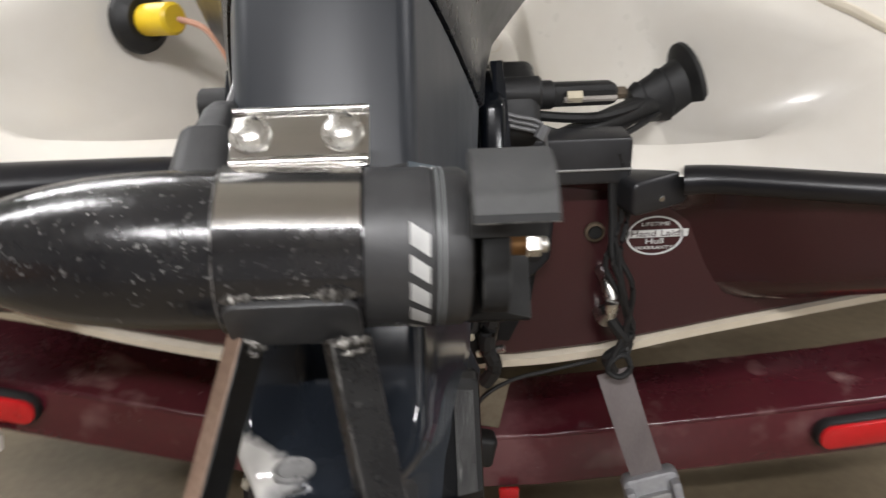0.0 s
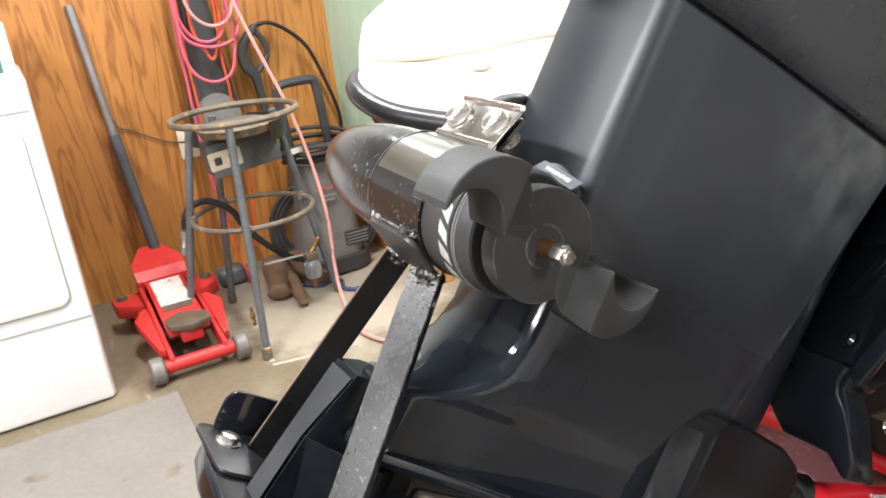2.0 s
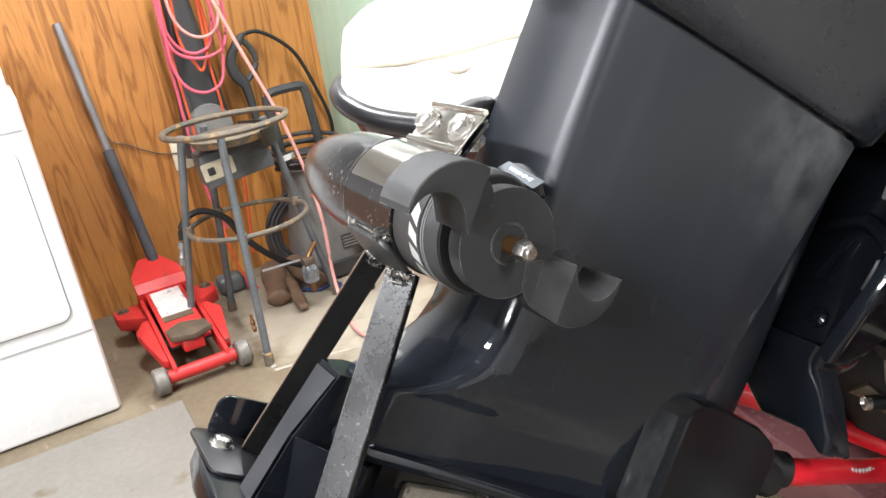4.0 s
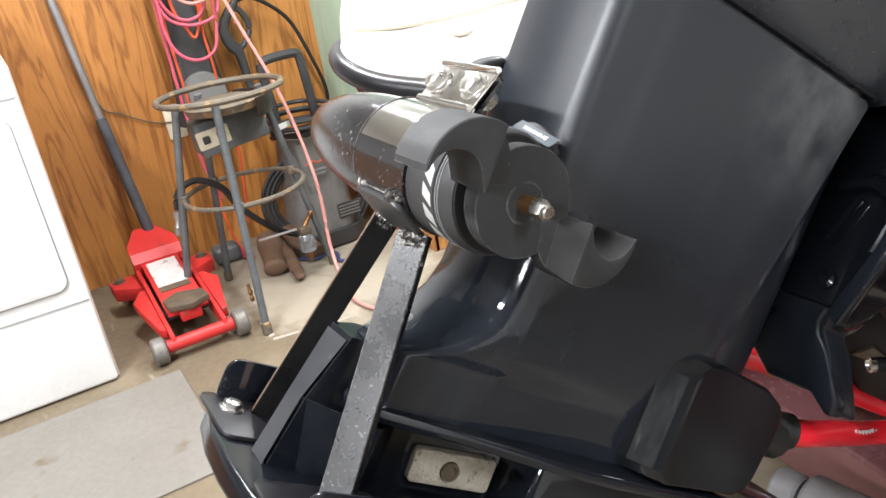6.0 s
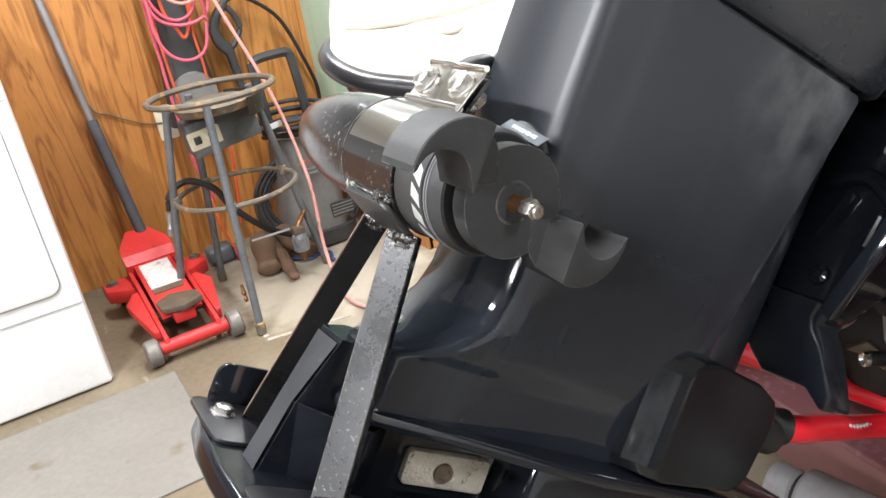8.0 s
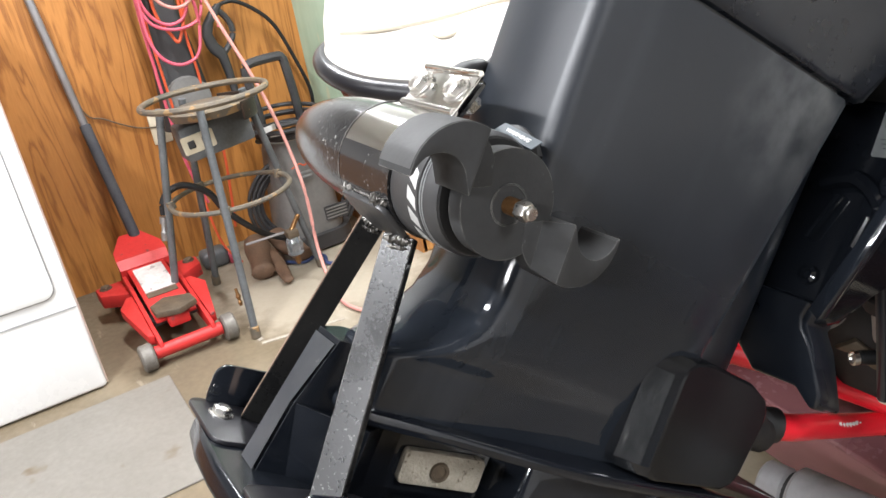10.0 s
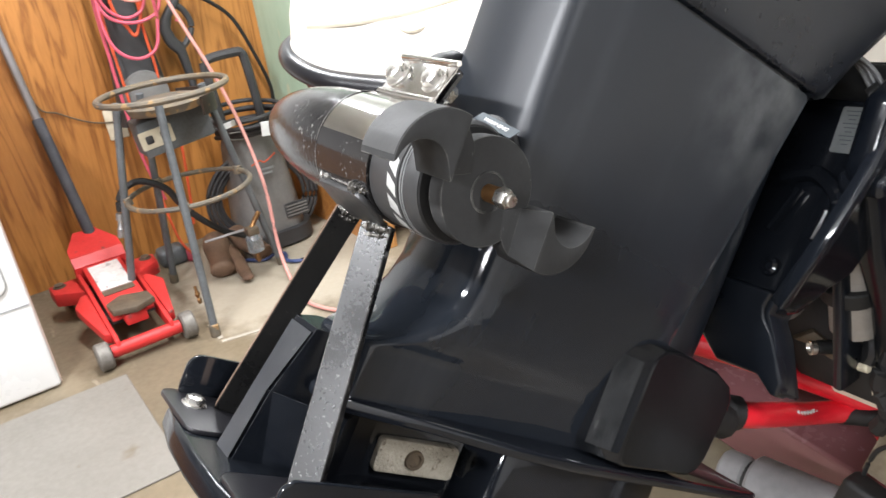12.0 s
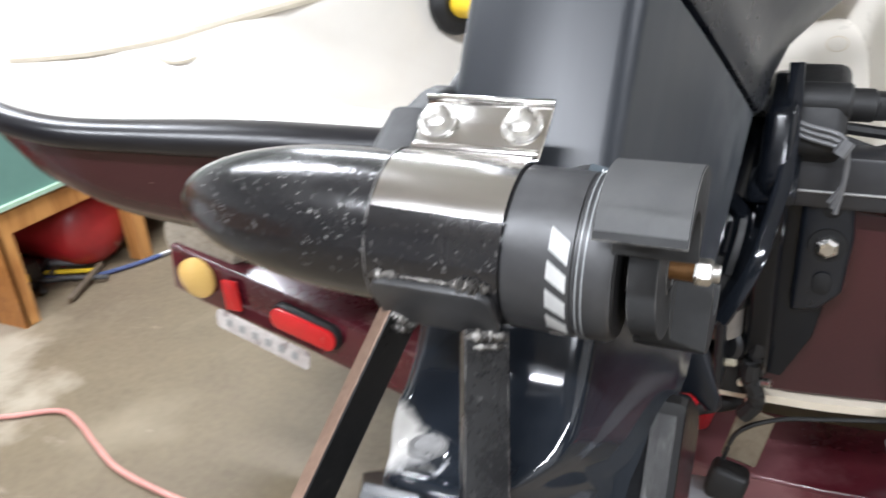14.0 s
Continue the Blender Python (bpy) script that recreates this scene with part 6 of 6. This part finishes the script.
part("hose_run", hose([(-2.80, 1.022, 0.99), (-2.80, 1.09, 0.995), (-2.80, 1.169, 0.947), (-2.80, 1.236, 0.869), (-2.80, 1.29, 0.722), (-2.80, 1.326, 0.584), (-2.80, 1.318, 0.49), (-2.76, 1.27, 0.42), (-2.70, 1.2, 0.45)], 0.008, 8), "rubber", cable)

# black chair back and bag behind the hose coils
vac = thing("shop_vacuum", pose(-2.78, 0.80, 0.62), "black upright tool leaning on the wall", "vacuum")
part("body", loft([[(x * s, y * s, z) for x, y in rounded(0.12, 0.20, 0.05)] for z, s in ((-0.05, 1.1), (0.05, 1.0), (0.25, 0.8), (0.6, 0.45))]), "washer_dark", vac)
part("fan_cover", lathe([(0, 0.09), (0.02, 0.085), (0.03, 0.04)], 24, "X"), "washer_grey", vac, m=pose(0.062, 0.0, 0.06))

# hose and cord hung on a nail
coil = thing("air_hose_coil", pose(0, 0, 0), "pink air hose hung in loose loops on the wall", "hose")
rng = random.Random(11)
for k, (yl, yr, low, mat, x0) in enumerate(((0.705, 0.935, 0.945, "hose_pink", -2.69), (0.715, 0.890, 0.965, "hose_pink", -2.70), (0.705, 0.893, 0.820, "hose_pink", -2.675), (0.745, 0.925, 1.02, "hose_pale", -2.68), (0.76, 0.86, 0.90, "cord_orange", -2.705))):
    yc = (yl + yr) / 2
    part("loop", hose([(x0, yl + 0.03, 1.38), (x0 + 0.01, yl + 0.004, low + 0.22), (x0 + 0.02, yl + 0.004, low + 0.10), (x0 + 0.025, yl + 0.035, low + 0.03), (x0 + 0.03, yc, low), (x0 + 0.025, yr - 0.03, low + 0.02), (x0 + 0.02, yr, low + 0.09), (x0 + 0.01, yr + 0.012, low + 0.2), (x0, yr - 0.02, 1.38)], 0.0062, 7), mat, coil)
part("hanging_end", hose([(-2.70, 0.720, 1.38), (-2.70, 0.708, 1.06), (-2.69, 0.703, 0.95), (-2.69, 0.704, 0.83), (-2.69, 0.703, 0.745), (-2.70, 0.711, 0.525), (-2.72, 0.73, 0.38), (-2.72, 0.76, 0.26)], 0.0062, 7), "hose_pink", coil)
part("hanging_end", hose([(-2.70, 0.735, 1.38), (-2.70, 0.722, 0.98), (-2.68, 0.722, 0.80), (-2.68, 0.726, 0.60), (-2.70, 0.735, 0.42), (-2.66, 0.75, 0.12), (-2.60, 0.80, 0.012)], 0.0052, 7), "cord_orange", coil)
part("hanging_end", hose([(-2.70, 0.868, 1.38), (-2.70, 0.858, 1.03), (-2.70, 0.852, 0.912), (-2.70, 0.858, 0.776), (-2.70, 0.855, 0.658), (-2.70, 0.872, 0.479), (-2.70, 0.858, 0.312), (-2.68, 0.83, 0.14)], 0.0056, 7), "cord_orange", coil)
drop = thing("air_hose", pose(0, 0, 0), "pale pink air hose running down onto the floor", "hose")
part("hose_run", hose([(-2.6, 0.82, 1.4), (-2.52, 0.92, 1.0), (-2.40, 1.00, 0.66), (-2.28, 1.02, 0.36), (-2.22, 1.0, 0.12), (-2.13, 0.985, 0.012), (-1.9, 0.945, 0.009), (-1.73, 1.0, 0.009), (-1.60, 1.075, 0.009), (-1.50, 1.055, 0.009), (-1.40, 1.01, 0.009), (-1.25, 0.955, 0.009), (-1.0, 0.93, 0.009), (-0.8, 0.95, 0.009)], 0.0066, 8), "hose_pale", drop)
gg = thing("air_filter", pose(-2.25, 0.925, 0.15), "small clear air filter bowl on the hose", "air filter")
part("bowl", lathe([(-0.05, 0.012), (-0.04, 0.03), (0.01, 0.032), (0.03, 0.02)], 18), "glass_gauge", gg)
part("head", box(0.045, 0.045, 0.030, (0, 0, 0.04), 0.006), "bronze", gg)
part("drain_cock", lathe([(-0.085, 0.007), (-0.075, 0.010), (-0.05, 0.010)], 10), "brass", gg)
part("nipple", rod((0, 0, 0.05), (-0.03, 0.05, 0.09), 0.009, 10), "brass", gg)
part("feed_pipe", rod((-0.02, -0.02, 0.045), (-0.10, -0.15, 0.02), 0.005, 8), "pipe_grey", gg)
bl = thing("blue_hose", pose(0, 0, 0), "thin blue strap with a black hook lying on the concrete", "strap")
part("hose_run", hose([(-2.46, 0.90, 0.010), (-2.435, 0.936, 0.010), (-2.382, 0.985, 0.010), (-2.399, 1.037, 0.010), (-2.367, 1.067, 0.010), (-2.287, 1.048, 0.010), (-2.237, 1.095, 0.010)], 0.0075, 6), "blue", bl)
part("hook", hose([(-2.25, 1.085, 0.012), (-2.225, 1.115, 0.012), (-2.222, 1.145, 0.012), (-2.245, 1.155, 0.012), (-2.262, 1.135, 0.012)], 0.008, 5), "rubber", bl)
cord = thing("extension_lead", pose(0, 0, 0), "faded blue extension lead lying along the cabinet base", "lead")
part("cord_run", hose([(-2.55, 1.58, 0.010), (-2.463, 1.616, 0.010), (-2.28, 1.643, 0.010), (-2.15, 1.687, 0.010), (-2.065, 1.806, 0.010), (-2.02, 1.908, 0.010)], 0.0085, 6), "blue", cord)
part("cord_end", rod((-2.022, 1.904, 0.010), (-2.008, 1.938, 0.010), 0.010, 10, 0.002), "bare_alu", cord)
gl = thing("work_gloves", pose(-2.40, 0.83, 0.0), "brown leather work gloves heaped on the floor", "gloves")
rng = random.Random(21)


def limp(points, w0, w1, flat):
    """A limp leather tube whose girth changes along its length."""
    pts = smooth_path(points, 5)
    secs = []
    for k, p in enumerate(pts):
        d = (pts[min(k + 1, len(pts) - 1)] - pts[max(k - 1, 0)]).normalized()
        side = d.cross(Vector((0, 0, 1)))
        side = side.normalized() if side.length > 0.05 else Vector((0, 1, 0))
        up = side.cross(d).normalized()
        t = k / (len(pts) - 1)
        w = (w0 + (w1 - w0) * t) * (1 + 0.10 * math.sin(9 * t + w0 * 90))
        if k in (0, len(pts) - 1):
            w *= 0.55
        secs.append([tuple(p + side * w * math.cos(a) + up * w * flat * math.sin(a)) for a in [2 * math.pi * q / 12 for q in range(12)]])
    return loft(secs)


for run, w0, w1, flat in (([(-0.16, 0.03, 0.10), (-0.10, 0.02, 0.085), (-0.02, 0.0, 0.055), (0.05, -0.02, 0.035)], 0.050, 0.046, 0.75),
                          ([(-0.17, 0.12, 0.095), (-0.10, 0.13, 0.08), (-0.02, 0.15, 0.055), (0.03, 0.16, 0.035)], 0.048, 0.044, 0.7)):
    part("palm", limp(run, w0, w1, flat), "leather", gl, "creased leather glove", sharp=70)
for run in ([(-0.08, 0.05, 0.075), (0.0, 0.055, 0.06), (0.09, 0.045, 0.03), (0.165, 0.038, 0.018)],):
    part("thumb", limp(run, 0.024, 0.022, 0.6), "leather", gl, sharp=70)

# power strip box on the stool and wall outlet
ob_ = thing("junction_box", pose(-2.26, 0.75, 0.628, 6, 0, 0), "grey metal junction box with two sockets", "junction box")
part("case", box(0.12, 0.24, 0.12, (0, 0, 0), 0.01), "stool_grey", ob_)
part("socket_plate", prism(rounded(0.11, 0.06, 0.006), 0.006), "ivory", ob_, m=pose(0.062, -0.07, 0.0))
for sy in (-0.095, -0.045):
    part("socket", box(0.004, 0.024, 0.026, (0.066, sy, 0), 0.003), "washer_dark", ob_)
wo = thing("wall_outlet", pose(-2.876, 0.69, 0.57), "ivory wall outlet on the plywood", "outlet")
part("plate", prism(rounded(0.075, 0.12, 0.006), 0.008, 0.002), "ivory", wo)
wire = thing("loose_wire", pose(0, 0, 0), "thin brown wire along the plywood", "wire")
part("wire_run", hose([(-2.872, 0.40, 1.02), (-2.870, 0.43, 0.72), (-2.870, 0.50, 0.66), (-2.870, 0.60, 0.60), (-2.870, 0.68, 0.58)], 0.003, 6), "bronze", wire)

# cabinet
cab = thing("tool_cabinet", pose(-2.07, 1.36, 0.0), "mint and teal painted cabinet on a plywood base", "cabinet")
part("side_panel", box(0.80, 0.02, 1.25, (-0.405, 0.01, 0.39 + 0.625)), "mint", cab, "pale mint painted side panel")
part("front_panel", box(0.02, 1.50, 0.475, (-0.009, 0.772, 0.6275)), "teal", cab, "dark teal front panel")
part("shelf", box(0.76, 1.50, 0.020, (-0.390, 0.772, 0.862)), "teal", cab)
part("top_rail", box(0.022, 1.50, 0.045, (-0.009, 0.772, 1.00)), "teal", cab)
part("back_panel", box(0.02, 1.50, 1.25, (-0.79, 0.772, 0.39 + 0.625)), "teal", cab)
part("end_panel", box(0.80, 0.02, 1.25, (-0.405, 1.53, 0.39 + 0.625)), "mint", cab)
part("cabinet_top", box(0.80, 1.52, 0.02, (-0.405, 0.772, 1.63)), "mint", cab)
part("front_edge", box(0.024, 0.022, 1.25, (0.0, 0.012, 0.39 + 0.625), 0.002, 1), "mint", cab)
part("lower_strip", box(0.024, 1.50, 0.014, (0.003, 0.772, 0.392)), "mint", cab)
part("shelf_floor", box(0.80, 1.52, 0.02, (-0.405, 0.76, 0.385)), "raw_ply", cab)
base = box(0.80, 0.018, 0.045, (-0.40, 0, 0.3575))
for bx0, bx1, bz0, bz1 in ((-0.80, -0.335, 0.0, 0.335), (-0.128, 0.0, 0.0, 0.335), (-0.335, -0.128, 0.0, 0.076)):
    put(base, box(bx1 - bx0, 0.018, bz1 - bz0, ((bx0 + bx1) / 2, 0, (bz0 + bz1) / 2)))
part("base_side", base, "raw_ply", cab, "orange plywood base side with a cut-out", m=pose(0, 0.009, 0))
part("base_rail", box(0.03, 1.5, 0.07, (-0.015, 0.76, 0.34), 0.002, 1), "lumber", cab)
for py in (0.03, 0.53, 1.02):
    part("base_post", box(0.06, 0.055, 0.31, (-0.03, py, 0.155), 0.003, 1), "lumber", cab)
part("base_back", box(0.02, 1.5, 0.37, (-0.78, 0.76, 0.19)), "washer_dark", cab)
bag = thing("tool_bag", pose(-2.22, 1.56, 0.872), "dark folded bag on the open cabinet shelf", "bag")
for k, (by, bz, br) in enumerate(((-0.10, 0.035, 0.05), (0.02, 0.045, 0.06), (0.14, 0.03, 0.045))):
    part("fold", loft([[(x, by + 0.12 * t + br * math.cos(a), bz + br * 0.75 * math.sin(a) * (1 - 0.25 * abs(t))) for a in [2 * math.pi * q / 12 for q in range(12)]] for x, t in ((-0.14, 0.3), (-0.05, 0.0), (0.05, 0.25), (0.12, 0.1))]), "washer_dark", bag, sharp=60)
tank = thing("air_tank", pose(-2.42, 1.82, 0.0), "red air tank lying under the cabinet", "air tank")
tp = [(-0.30 - 0.10 * math.sin(radians(a)), 0.155 * math.cos(radians(a)) + 0.001) for a in range(90, -1, -15)] + [(0.15 + 0.10 * math.sin(radians(a)), 0.155 * math.cos(radians(a)) + 0.001) for a in range(0, 91, 15)]
part("shell", lathe(tp, 28, "X"), "tank_red", tank, m=pose(0.05, -0.02, 0.165))
part("foot", box(0.2, 0.2, 0.02, (0, 0, 0.01), 0.004), "tank_red", tank)
tools = thing("tool_case", pose(-2.40, 1.52, 0.0), "black tool case with loose tools on the floor under the cabinet", "tool case")
part("case", box(0.26, 0.18, 0.10, (0, 0, 0.05), 0.012), "washer_dark", tools)
part("latch", box(0.02, 0.05, 0.03, (0.135, 0, 0.06), 0.004), "yellow", tools)
rng = random.Random(14)
for k in range(9):
    ax, ay, an = rng.uniform(0.02, 0.30), rng.uniform(0.02, 0.24), rng.uniform(0, math.pi)
    ln = rng.uniform(0.05, 0.12)
    part("loose_tool", rod((ax - ln * math.cos(an), ay - ln * math.sin(an), 0.014 + 0.012 * (k % 3)), (ax + ln * math.cos(an), ay + ln * math.sin(an), 0.016 + 0.010 * (k % 4)), rng.uniform(0.008, 0.013), 8, 0.003), ("washer_dark", "bronze", "pipe_grey", "washer_dark", "yellow")[k % 5], tools)

# worn paint line on the floor
for lx, ly, ln, an in ((-1.85, 0.765, 0.28, 78), (-1.965, 0.635, 0.13, 178)):
    structure("line_worn", box(ln, 0.016, 0.002, (0, 0, 0.0012)), "tape", "worn pale paint line on the concrete", pose(lx, ly, 0, 0, 0, an))

# clutter on the dryer top
tray = thing("wire_rack", pose(-2.42, 0.02, 0.99), "green wire rack standing on the dryer", "rack")
part("tray", box(0.30, 0.22, 0.03, (0, 0, 0.20), 0.006), "green_plastic", tray)
for sx, sy in ((-0.13, -0.09), (0.13, -0.09), (-0.13, 0.09), (0.13, 0.09)):
    part("post", rod((sx, sy, 0.0), (sx, sy, 0.2), 0.007, 8), "green_plastic", tray)
